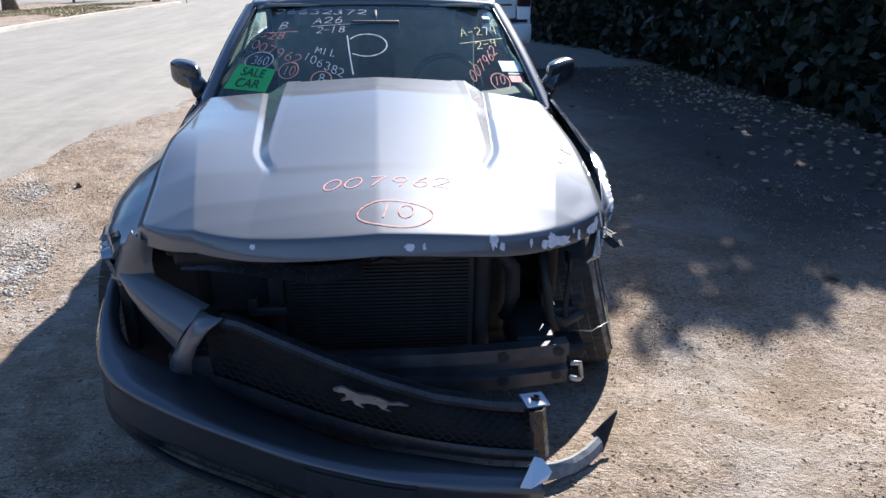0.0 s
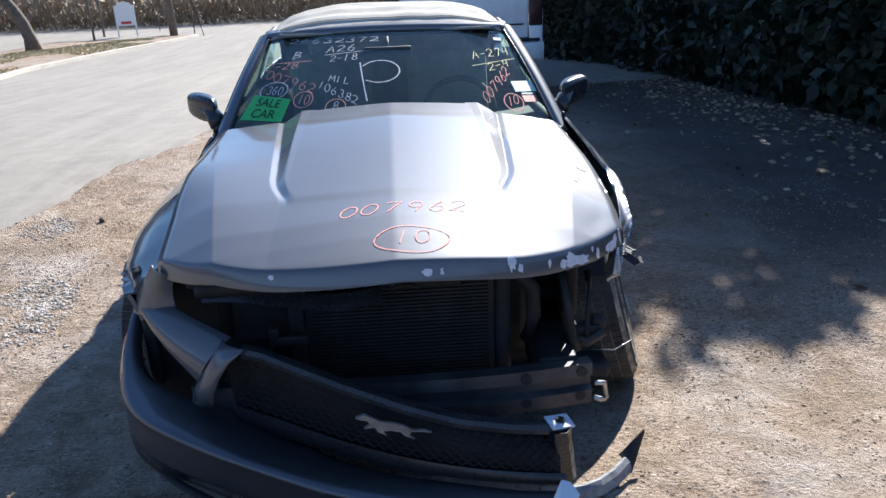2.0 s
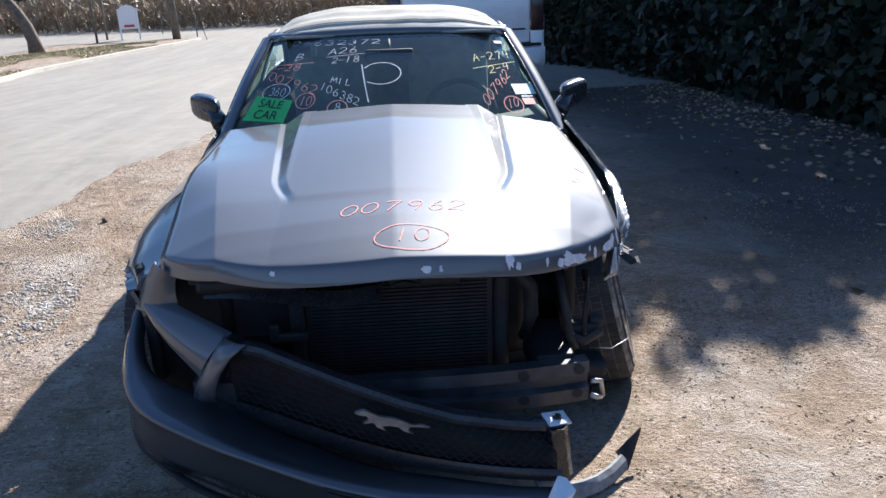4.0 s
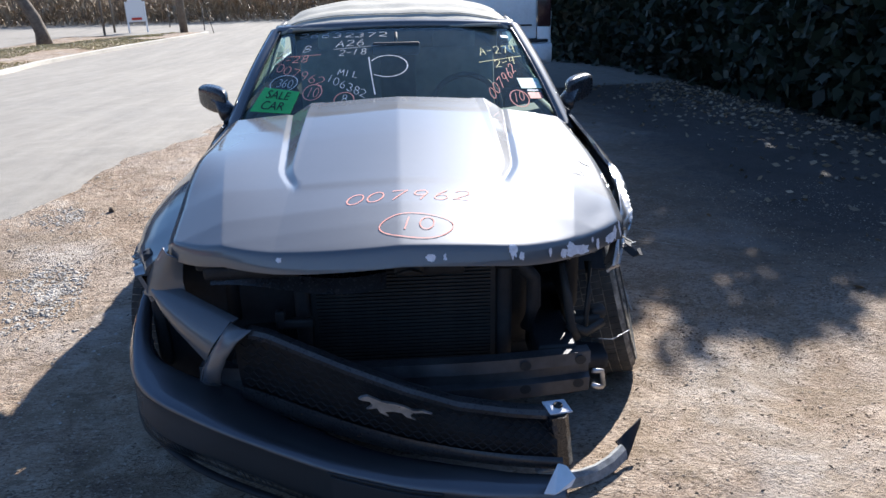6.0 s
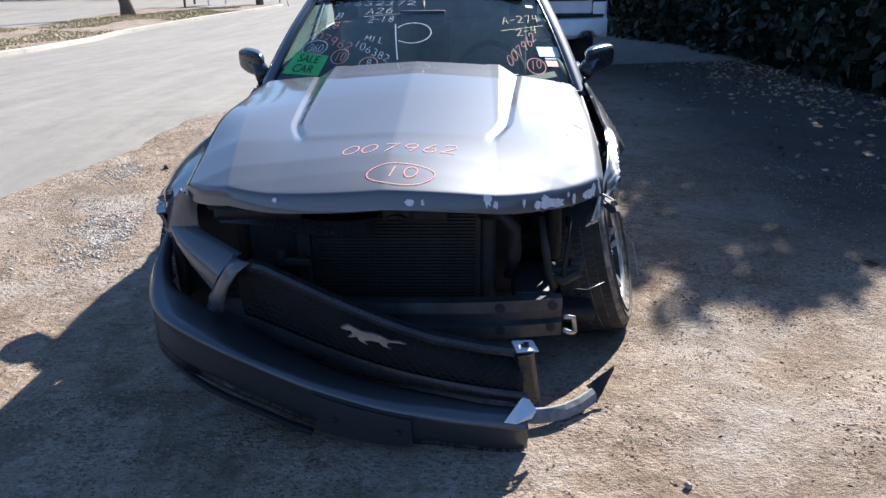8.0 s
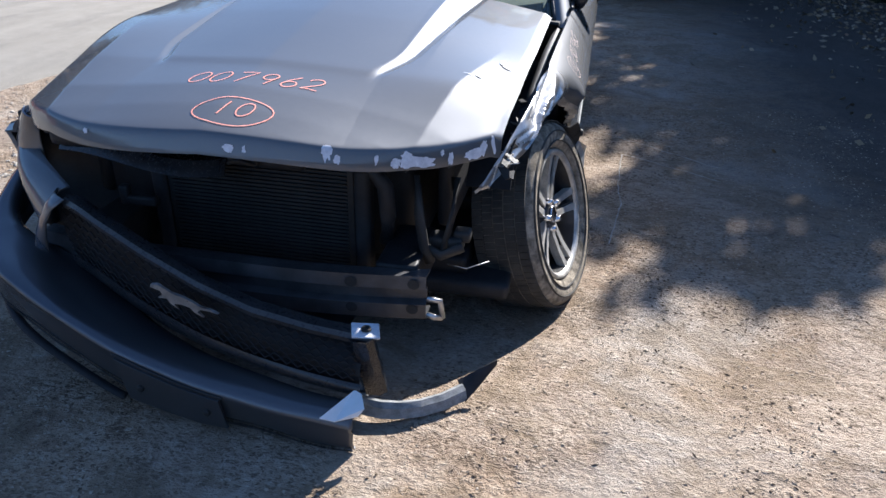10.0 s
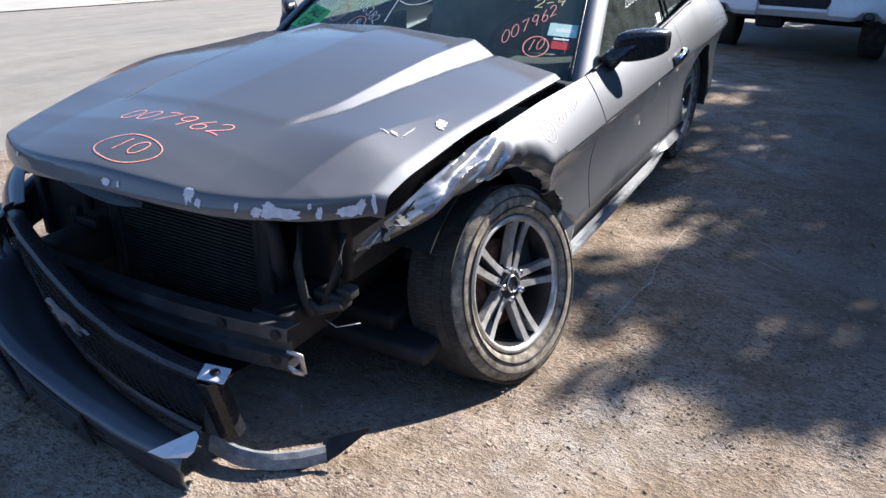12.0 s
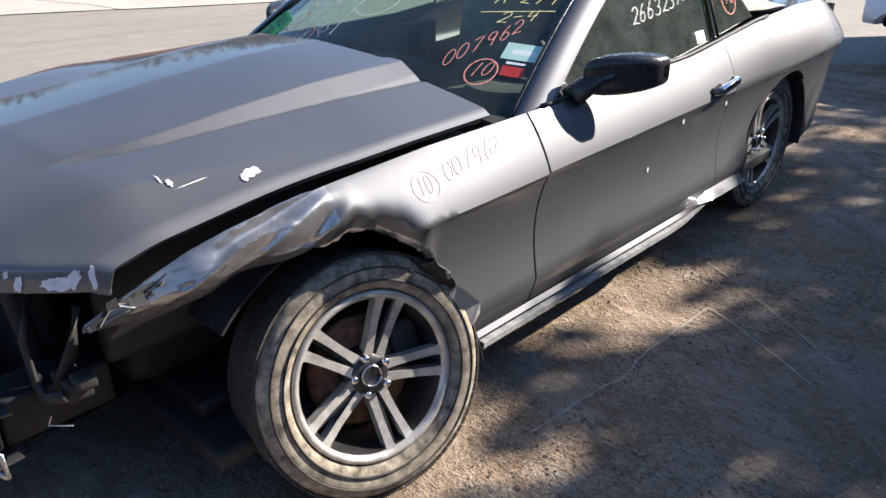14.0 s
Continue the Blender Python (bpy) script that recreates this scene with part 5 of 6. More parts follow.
    part("grille_corner", grid(lambda i, t: tuple(corner[0][i].lerp(corner[1][i], t) + Vector((-0.010, -0.010, 0.004)) * math.sin(math.pi * t)), range(5), span(0, 1, 7)), PAINT, b, "grey corner of the grille frame", solid=0.006, split=False)
    # right end of the grille frame and left corner
    end_top, end_low = Vector((0.447, -0.998, 0.367)), Vector((0.474, -0.968, 0.178))
    part("grille_end", grid(lambda t, k: tuple(end_top.lerp(end_low, t) + Vector(((-0.05, 0.0, 0), (-0.035, -0.02, 0), (0.0, -0.018, 0), (0.012, 0.0, 0), (0.0, 0.04, 0))[k]) + Vector((0.004 * nz(t * 9, k, 0), 0, 0))), span(0, 1, 14), range(5)), GLOSSBLACK, b, "bent end of the grille frame", solid=0.004)
    clip = moved(box(0, 0, 0, 0.075, 0.055, 0.006, 0.004), pose(0.435, -0.975, 0.376, 12, 8, 20))
    tab = part("mounting_tab", clip, PRIMER, b, "bright mounting tab")
    part("tab_bolt", moved(lathe([(0, 0.014), (0.006, 0.013), (0.007, 0.007), (0.004, 0.0005)], 16), pose(0.437, -0.975, 0.38, 0, -90, 0)), DARKMETAL, tab)
    # torn white corner of the skin
    torn = [(0.365, -1.165, 0.222), (0.425, -1.055, 0.238), (0.447, -1.066, 0.236), (0.466, -1.105, 0.222), (0.452, -1.118, 0.205), (0.40, -1.15, 0.205)]
    part("torn_corner", (torn, [(0, 1, 2, 3, 4, 5)]), WHITEPAPER, b, "pale torn plastic corner", smooth=False, solid=0.004)
    # plate panel under a dark slot, with its two bolts
    def plate(i, k):
        s = 0.615 + 0.0085 * i
        p, n = bumper_path(s), bumper_in(s)
        t = k / 4
        return tuple(p - n * (0.009 - 0.03 * t) + Vector((0, 0, -0.020 + (lerp_table(BASE_Z, p.x) - p.z + 0.03) * t)))
    panel_ob = part("plate_panel", grid(plate, range(21), range(5)), SHADEPAINT, b, "dusty dark plate panel with two bolts", solid=0.008)
    for i in (4, 17):
        q = Vector(plate(i, 2))
        part("plate_bolt", moved(lathe([(0, 0.011), (0.006, 0.010), (0.008, 0.004), (0.007, 0.0005)], 12), pose(q.x, q.y - 0.003, q.z, 0, 0, -90)), INK, panel_ob)
    slot = [bumper_path(s) + bumper_in(s) * -0.002 + Vector((0, 0, -0.012)) for s in span(0.61, 0.79, 24)]
    part("plate_slot", tube(slot, 0.0045, 6), INK, b)
    lip = [bumper_path(s) + bumper_in(s) * 0.03 + Vector((0, 0, lerp_table(BASE_Z, bumper_path(s).x) - bumper_path(s).z - 0.007)) for s in span(0.14, 0.6, 40)]
    part("lower_lip", tube(lip, 0.014, 8, 0.6), BLACK, b, "black plastic lower lip")
    # tapered bar across the empty headlamp opening, with a flange behind it
    bar_top = [Vector(p) for p in ((-0.765, -0.620, 0.672), (-0.70, -0.690, 0.668), (-0.62, -0.757, 0.655), (-0.55, -0.808, 0.641), (-0.497, -0.846, 0.630))]
    bar_low = [Vector(p) for p in ((-0.785, -0.625, 0.630), (-0.74, -0.705, 0.605), (-0.685, -0.768, 0.575), (-0.63, -0.815, 0.540), (-0.586, -0.848, 0.506))]
    def strip(i, k):
        if k == 0:
            return tuple(bar_top[i] + Vector((0.014, 0.022, 0.004)))
        t = (k - 1) / 6
        return tuple(bar_top[i].lerp(bar_low[i], t) + Vector((-0.5, -0.8, 0.25)) * 0.022 * math.sin(math.pi * t) ** 0.8)
    part("headlamp_bar", grid(strip, range(5), range(8)), PAINT, b, "grey strip across the empty headlamp opening", solid=0.005)
    # front corner of the fender beside the opening
    outer = [Vector(p) for p in ((-0.728, -0.632, 0.792), (-0.755, -0.628, 0.752), (-0.792, -0.615, 0.695), (-0.818, -0.605, 0.630))]
    inner = [Vector(p) for p in ((-0.655, -0.680, 0.775), (-0.670, -0.664, 0.738), (-0.675, -0.664, 0.695), (-0.668, -0.668, 0.648))]
    part("headlamp_edge", grid(lambda i, t: tuple(outer[i].lerp(inner[i], t) + Vector((-0.3, -0.9, 0)) * 0.022 * math.sin(math.pi * t)), range(4), span(0, 1, 7)), PAINT, b, "grey panel edge beside the headlamp opening", solid=0.005)
    # plain emblem: a long bright shape on the grille
    shape = ((-0.098, 0.012), (-0.090, 0.022), (-0.072, 0.030), (-0.055, 0.024), (-0.035, 0.016), (0.0, 0.017), (0.025, 0.013), (0.05, 0.004), (0.075, 0.009), (0.10, 0.003), (0.075, 0.001), (0.048, -0.005),
             (0.040, -0.018), (0.055, -0.030), (0.030, -0.024), (0.018, -0.012), (-0.008, -0.012), (-0.030, -0.020), (-0.018, -0.034), (-0.042, -0.024), (-0.050, -0.010), (-0.078, -0.020), (-0.062, -0.002), (-0.068, 0.010), (-0.086, 0.010))
    def set_on(x, z, out):
        t = (x + 0.095) / 0.19
        p = Vector((-0.128, -1.050, 0.470)).lerp(Vector((0.062, -1.073, 0.436)), t)
        return tuple(p + Vector((0, -out + 0.012, 0.85 * z + 0.012)))
    n = len(shape)
    part("emblem", ([set_on(x, z - 0.02, 0.008) for x, z in shape] + [set_on(x * 1.03, z * 1.05 - 0.02, 0.0) for x, z in shape], [tuple(reversed(range(n)))] + [(k, (k + 1) % n, n + (k + 1) % n, n + k) for k in range(n)]), BARE, b, "plain bright metal emblem", smooth=False)
    return b


def build_engine_bay(car):
    # radiator with its fins
    rad = part("radiator", box(0.0, -0.60, 0.52, 0.60, 0.035, 0.46, 0.006), DARKMETAL, car, "dark radiator with thin horizontal fins")
    fin = part("fin", box(0, 0, 0, 0.56, 0.010, 0.0045), DARKMETAL, rad, smooth=False)
    fin.location = (0.0, -0.622, 0.32)
    for z in span(0.332, 0.73, 33):
        twin = new("fin", fin.data)
        twin.parent, twin.location = rad, (0.0, -0.622, z)
    for side in (1, -1):
        part("radiator_tank", box(side * 0.325, -0.60, 0.52, 0.05, 0.06, 0.48, 0.015), BLACK, rad)
    part("radiator_support", join(box(-0.06, -0.66, 0.765, 1.12, 0.12, 0.05, 0.015), box(-0.45, -0.70, 0.735, 0.30, 0.05, 0.05, 0.02), box(0.12, -0.70, 0.735, 0.14, 0.05, 0.07, 0.015)), BLACK, car, "black radiator support panel")
    part("latch", join(box(0.02, -0.73, 0.745, 0.09, 0.04, 0.06, 0.01), tube([(-0.02, -0.75, 0.72), (0.02, -0.77, 0.74), (0.06, -0.75, 0.72)], 0.006, 6)), DARKMETAL, car, "hood latch")
    duct = grid(lambda x, k: (x, (-0.735, -0.71, -0.66)[k] + 0.25 * (x + 0.25) ** 2, (0.675, 0.715, 0.72)[k] + 0.02 * math.sin(9 * x)), span(-0.58, -0.05, 24), range(3))
    part("air_shield", duct, GLOSSBLACK, car, "glossy black plastic air shield", solid=0.006, smooth=False)
    hose = [Vector(p) for p in ((0.30, -0.62, 0.70), (0.37, -0.66, 0.71), (0.41, -0.67, 0.66), (0.415, -0.66, 0.56), (0.40, -0.63, 0.47))]
    part("radiator_hose", tube(hose, 0.024, 10), BLACK, car, "black radiator hose")
    part("washer_bracket", join(box(-0.33, -0.72, 0.56, 0.10, 0.03, 0.03, 0.008), box(-0.38, -0.72, 0.575, 0.03, 0.03, 0.06, 0.008)), DARKMETAL, car)
    # bumper beam with round holes
    def beam(x, k):
        y = -0.862 + 0.2 * max(0, abs(x) - 0.1) ** 2
        dy, dz = ((0.05, 0.062), (-0.005, 0.068), (-0.01, 0.030), (0.012, 0.022), (0.012, -0.012), (-0.01, -0.020), (-0.008, -0.066), (0.05, -0.062))[k]
        return x, y + dy, 0.405 + dz
    bar = part("bumper_beam", grid(beam, span(-0.62, 0.565, 44), range(8)), BEAM, car, "scuffed steel bumper beam with round holes", smooth=False, solid=0.005)
    for x, dz in ((0.532, 0.046), (0.528, -0.034), (0.36, 0.046), (0.36, -0.034)):
        y = -0.862 + 0.2 * (abs(x) - 0.1) ** 2 - 0.0135
        hole = grid(lambda u, v: (x + 0.017 * v * math.cos(u), y, 0.405 + dz + 0.015 * v * math.sin(u)), span(0, 2 * math.pi, 20), (0.01, 1.0))
        # flat black disc stands in for the shade inside the hole
        part("beam_hole", hole, INK, bar)
    torn_ends = (((0.570, -0.838, 0.412), (0.604, -0.822, 0.400), (0.612, -0.82, 0.345)), ((0.570, -0.838, 0.362), (0.592, -0.835, 0.352), (0.612, -0.82, 0.345)))
    part("torn_bracket", join(*[tube(p, 0.0045, 6, 2.0) for p in torn_ends]), BARE, bar, "torn bright bracket")
    part("crash_box", box(0.47, -0.66, 0.42, 0.12, 0.26, 0.12, 0.01), GRILLE, car)
    part("crash_box", box(-0.47, -0.66, 0.42, 0.12, 0.26, 0.12, 0.01), DARKMETAL, car)
    # black panels added behind the empty opening to keep lit ground out
    part("headlamp_bucket", join(box(-0.58, -0.52, 0.47, 0.50, 0.04, 0.56, 0.01), box(-0.80, -0.42, 0.55, 0.04, 0.3, 0.4, 0.01)), BLACK, car, "black panels added to darken the empty headlamp opening")
    # black sheet added to hide the lit ground behind the bumper
    shield = grid(lambda x, t: (x, -0.80 + 0.46 * t, 0.215 - 0.03 * math.sin(math.pi * t) + 0.02 * x * x), span(-0.74, 0.30, 16), span(0, 1, 8))
    part("splash_shield", shield, BLACK, car, "added black sheet that hides lit ground under the nose", solid=0.006)
    # inner wings, wheel houses and underside
    for side in (1, -1):
        def liner(a, x):
            r = 0.40 if side == -1 else 0.40 - 0.04 * smooth01(math.sin(a))
            return x * side, 0.0 + r * math.cos(a), 0.36 + r * math.sin(a) - (0.03 * math.sin(a) if side == 1 else 0)
        part("wheel_liner", grid(liner, span(radians(-10), radians(150 if side == 1 else 190), 26), (0.50, 0.58, 0.66, 0.73) if side == 1 else (0.50, 0.60, 0.72, 0.86)), BLACK, car, "black wheel-arch liner", solid=0.008)
        part("inner_wing", box(side * 0.56, -0.05, 0.66, 0.05, 1.0, 0.34, 0.02), GRILLE, car)
        def rliner(a, x):
            return x * side, 2.72 + 0.37 * math.cos(a), 0.35 + 0.37 * math.sin(a)
        part("wheel_liner", grid(rliner, span(radians(-12), radians(192), 26), (0.5, 0.7, 0.885)), BLACK, car, solid=0.008)
    part("hood_gap_rail", tube([(0.755, -0.40, 0.745), (0.762, -0.1, 0.795), (0.772, 0.3, 0.825), (0.785, 0.62, 0.845)], [0.010, 0.018, 0.02, 0.015], 8), BLACK, car, "dark rail in the open gap beside the hood")
    rng = random.Random(4)
    for k in range(18):
        y = -0.62 + 0.024 * k
        a, b = rng.uniform(0.012, 0.032), rng.uniform(0.008, 0.02)
        outline = [(-a, -b), (-0.2 * a, -0.7 * b), (a, -b * rng.uniform(0.2, 1)), (0.7 * a, 0.2 * b), (a * rng.uniform(0.3, 1), b), (-0.3 * a, 0.6 * b), (-0.9 * a, b * rng.uniform(0.3, 1))]
        n = len(outline)
        bend = rng.uniform(-0.3, 0.3)
        shard = ([(u, v, bend * u + 0.003) for u, v in outline] + [(u, v, bend * u) for u, v in outline], [tuple(range(n)), tuple(reversed(range(n, 2 * n)))] + [(i, n + i, n + (i + 1) % n, (i + 1) % n) for i in range(n)])
        part("broken_bracket", moved(shard, pose(0.732 + 0.03 * rng.random(), y, 0.700 + 0.20 * (y + 0.6) + 0.02 * rng.random(), rng.uniform(-35, 35), rng.uniform(-40, 20), rng.uniform(40, 120))), rng.choice((STRIP, BLACK, DARKMETAL, BLACK, DARKMETAL)), car, smooth=False)
    strut_lines = (((0.50, -0.66, 0.70), (0.515, -0.70, 0.60), (0.53, -0.70, 0.50), (0.55, -0.70, 0.45)), ((0.60, -0.60, 0.68), (0.60, -0.63, 0.58), (0.58, -0.68, 0.47)), ((0.52, -0.69, 0.50), (0.58, -0.70, 0.475), (0.64, -0.68, 0.50)))
    for line in strut_lines:
        part("headlamp_strut", tube(line, 0.009, 6, 1.8), DARKMETAL, car)
    part("headlamp_bracket", join(box(0.585, -0.64, 0.49, 0.10, 0.06, 0.05, 0.012), box(0.63, -0.63, 0.515, 0.05, 0.05, 0.035, 0.01)), DARKMETAL, car, "broken headlamp bracket")
    part("wiring", tube([(0.60, -0.70, 0.45), (0.66, -0.73, 0.46), (0.72, -0.70, 0.475)], 0.0016, 5), BARE, car, "loose bare wire")
    part("engine_cover", box(0, -0.15, 0.74, 0.7, 0.6, 0.12, 0.04), BLACK, car)
    part("engine", box(0, -0.1, 0.50, 0.9, 0.7, 0.40, 0.05), GRILLE, car)
    part("underbody", box(0, 1.55, 0.19, 1.5, 3.9, 0.06, 0.02), BLACK, car)
    part("subframe", join(box(0, -0.1, 0.24, 1.2, 0.5, 0.08, 0.02), tube([(-0.7, 0, 0.33), (0.7, 0, 0.33)], 0.03, 8)), GRILLE, car)
    # torn liner hanging behind the wheel
    arch_line = ((0.0, 0.225, 0.60), (0.3, 0.285, 0.525), (0.6, 0.36, 0.42), (0.8, 0.40, 0.32), (1.0, 0.428, 0.185))
    def flap_place(t, k):
        y, z = float(np.interp(t, [a[0] for a in arch_line], [a[1] for a in arch_line])), float(np.interp(t, [a[0] for a in arch_line], [a[2] for a in arch_line]))
        return 0.915 - 0.03 * k + 0.012 * math.sin(7 * t) * (k < 2), y - (0.0, 0.022, 0.03, 0.025)[k] - 0.01 * nz(9 * t, k, 0), z - (0.0, 0.016, 0.012, 0.0)[k]
    flap = grid(flap_place, span(0, 1, 24), range(4))
    part("torn_liner", flap, BLACK, car, "black torn arch liner hanging behind the wheel", solid=0.006)
    plate = ((0.272, 0.475), (0.30, 0.50), (0.345, 0.465), (0.372, 0.425), (0.375, 0.39), (0.34, 0.365), (0.318, 0.372), (0.30, 0.352), (0.275, 0.372), (0.282, 0.412), (0.262, 0.432))
    n = len(plate)
    part("torn_liner_tag", ([(0.935 + 0.02 * math.sin(40 * y), y, z) for y, z in plate] + [(0.928 + 0.02 * math.sin(40 * y), y, z) for y, z in plate], [tuple(range(n)), tuple(reversed(range(n, 2 * n)))] + [(k, n + k, n + (k + 1) % n, (k + 1) % n) for k in range(n)]), ALLOY, car, "pale broken clip", smooth=False)
    part("clip_screw", moved(lathe([(0, 0.014), (0.008, 0.013), (0.01, 0.006), (0.008, 0.0005)], 14), pose(0.925, 0.255, 0.55)), DARKMETAL, car)


car = thing("damaged_convertible", "grey convertible with tan soft top and smashed front corner", "car")
build_hood(car)
build_sides(car)
SCREEN = build_screen(car)
build_top(car)
build_interior(car)
build_engine_bay(car)
build_bumper()
build_wheel("front_wheel", pose(0.783, 0.041, 0.284, -20, -14.6, -12.6), "five double-spoke alloy wheel leaning inwards under the torn fender", flat=True)
build_wheel("rear_wheel", pose(0.715, 2.75, 0.344, 25, 0, 0), "five double-spoke alloy wheel under the rear quarter")
build_wheel("front_wheel", pose(-0.80, 0.0, 0.344, 10, 0, 164), "five double-spoke alloy wheel on the passenger side")
build_wheel("rear_wheel", pose(-0.80, 2.72, 0.344, 10, 0, 180), "five double-spoke alloy wheel on the passenger side")

# ---- writing and stickers on the windscreen ----
def build_screen_writing(glass):
    def hand(text, at, right, up, mat, width=0.0034):
        write(text, at, right, up, on_screen, width, mat, glass)

    def loop(u, v, ru, rv, mat):
        part("marker_circle", ribbon([[(u + ru * math.cos(t), v + rv * math.sin(t)) for t in span(0.4, 6.9, 34)]], on_screen, 0.005), mat, glass)

    def sheet(name, corners, mat, label):
        # corners of the sheet: upper left, upper right, lower right, lower left
        a, b, c, d = corners
        def place(s, t):
            u = (a[0] * (1 - s) + b[0] * s) * (1 - t) + (d[0] * (1 - s) + c[0] * s) * t
            v = (a[1] * (1 - s) + b[1] * s) * (1 - t) + (d[1] * (1 - s) + c[1] * s) * t
            p, n = on_screen(u, v)
            return p + n * 0.003
        return part(name, grid(lambda s, t: tuple(place(s, t)), span(0, 1, 7), span(0, 1, 5)), mat, glass, label, solid=0.0015), place
    part("marker_letter", ribbon([[(-0.199, 0.627), (-0.18, 0.5), (-0.16, 0.38), (-0.142, 0.28)], arc(-0.06, 0.535, 0.135, 0.105, 150, -120, 22) + [(-0.155, 0.455)]], on_screen, 0.006), WHITECHALK, glass, "large white marker letter")
    hand("A-274", (0.61, 0.615), (0.060, 0.010), (0.004, 0.085), YELLOWCHALK)
    hand("_", (0.57, 0.545), (0.34, 0.068), (0, 0.01), YELLOWCHALK)
    hand("2-4", (0.69, 0.485), (0.060, 0.018), (0.004, 0.075), YELLOWCHALK)
    hand("007962", (0.600, 0.195), (0.040, 0.046), (-0.018, 0.085), REDCHALK)
    hand("10", (0.735, 0.175), (0.042, 0.010), (0.008, 0.075), REDCHALK)
    loop(0.775, 0.214, 0.062, 0.070, REDCHALK)
    hand("26632372", (-0.79, 0.885), (0.092, -0.004), (0.006, 0.055), WHITECHALK)
    hand("A26", (-0.464, 0.745), (0.078, 0.006), (0.006, 0.07), WHITECHALK)
    hand("_", (-0.488, 0.724), (0.40, 0.03), (0, 0.01), WHITECHALK)
    hand("2-18", (-0.425, 0.645), (0.052, 0.004), (0.004, 0.065), WHITECHALK)
    hand("A B", (-0.885, 0.69), (0.085, 0.008), (0.012, 0.075), WHITECHALK)
    hand("_", (-0.913, 0.668), (0.34, 0.006), (0, 0.01), REDCHALK)
    hand("2-28", (-0.888, 0.59), (0.062, 0.004), (0.006, 0.07), REDCHALK)
    hand("007962", (-0.867, 0.525), (0.064, -0.028), (0.014, 0.075), REDCHALK)
    hand("10", (-0.585, 0.275), (0.042, -0.004), (0.008, 0.075), REDCHALK)
    loop(-0.549, 0.316, 0.062, 0.066, REDCHALK)
    hand("360", (-0.815, 0.37), (0.040, -0.004), (0.006, 0.07), WHITECHALK)
    loop(-0.765, 0.405, 0.095, 0.075, WHITECHALK)
    hand("8", (-0.355, 0.215), (0.045, 0), (0.004, 0.065), WHITECHALK)
    loop(-0.335, 0.246, 0.062, 0.060, REDCHALK)
    hand("MIL", (-0.406, 0.46), (0.050, -0.012), (0.006, 0.055), WHITECHALK)
    hand("106382", (-0.47, 0.405), (0.045, -0.026), (0.010, 0.062), WHITECHALK)
    card, place = sheet("sale_card", ((-0.891, 0.376), (-0.634, 0.322), (-0.659, 0.145), (-0.935, 0.173)), GREEN, "green paper card reading SALE CAR")
    for row, word in enumerate(("SALE", "CAR")):
        curve = bpy.data.curves.new("word", "FONT")
        curve.body, curve.size, curve.align_x = word, 1.0, "CENTER"
        tmp = bpy.data.objects.new("word", curve)
        scene.collection.objects.link(tmp)
        bpy.context.view_layer.update()
        me = tmp.evaluated_get(bpy.context.evaluated_depsgraph_get()).to_mesh()
        verts = [tuple(v.co) for v in me.vertices]
        faces = [tuple(f.vertices) for f in me.polygons]
        bpy.data.objects.remove(tmp)
        out = []
        for x, y, _ in verts:
            s, t = 0.5 + x * 0.30, (0.44, 0.90)[row] - y * 0.50
            p = place(s, t)
            out.append(tuple(p + on_screen(-0.78, 0.26)[1] * 0.0025))
        part("card_word", (out, faces), INK, card, "black capital letters", smooth=False)
    note, _ = sheet("permit_sticker", ((0.812, 0.391), (0.978, 0.390), (0.972, 0.296), (0.815, 0.298)), MINT, "mint inspection sticker with a white border")
    _, place = sheet("sticker_bar", ((0.85, 0.355), (0.945, 0.355), (0.942, 0.33), (0.85, 0.33)), WHITEPAPER, "pale printed bar")
    sheet("red_sticker", ((0.845, 0.262), (0.940, 0.258), (0.938, 0.205), (0.85, 0.208)), RED, "small red sticker")
    sheet("white_sticker", ((0.85, 0.285), (0.93, 0.283), (0.928, 0.272), (0.85, 0.272)), WHITEPAPER, "small white sticker")
    sheet("corner_sticker", ((0.845, 0.871), (0.905, 0.868), (0.905, 0.835), (0.845, 0.838)), WHITEPAPER, "small white corner sticker")


build_screen_writing(SCREEN)


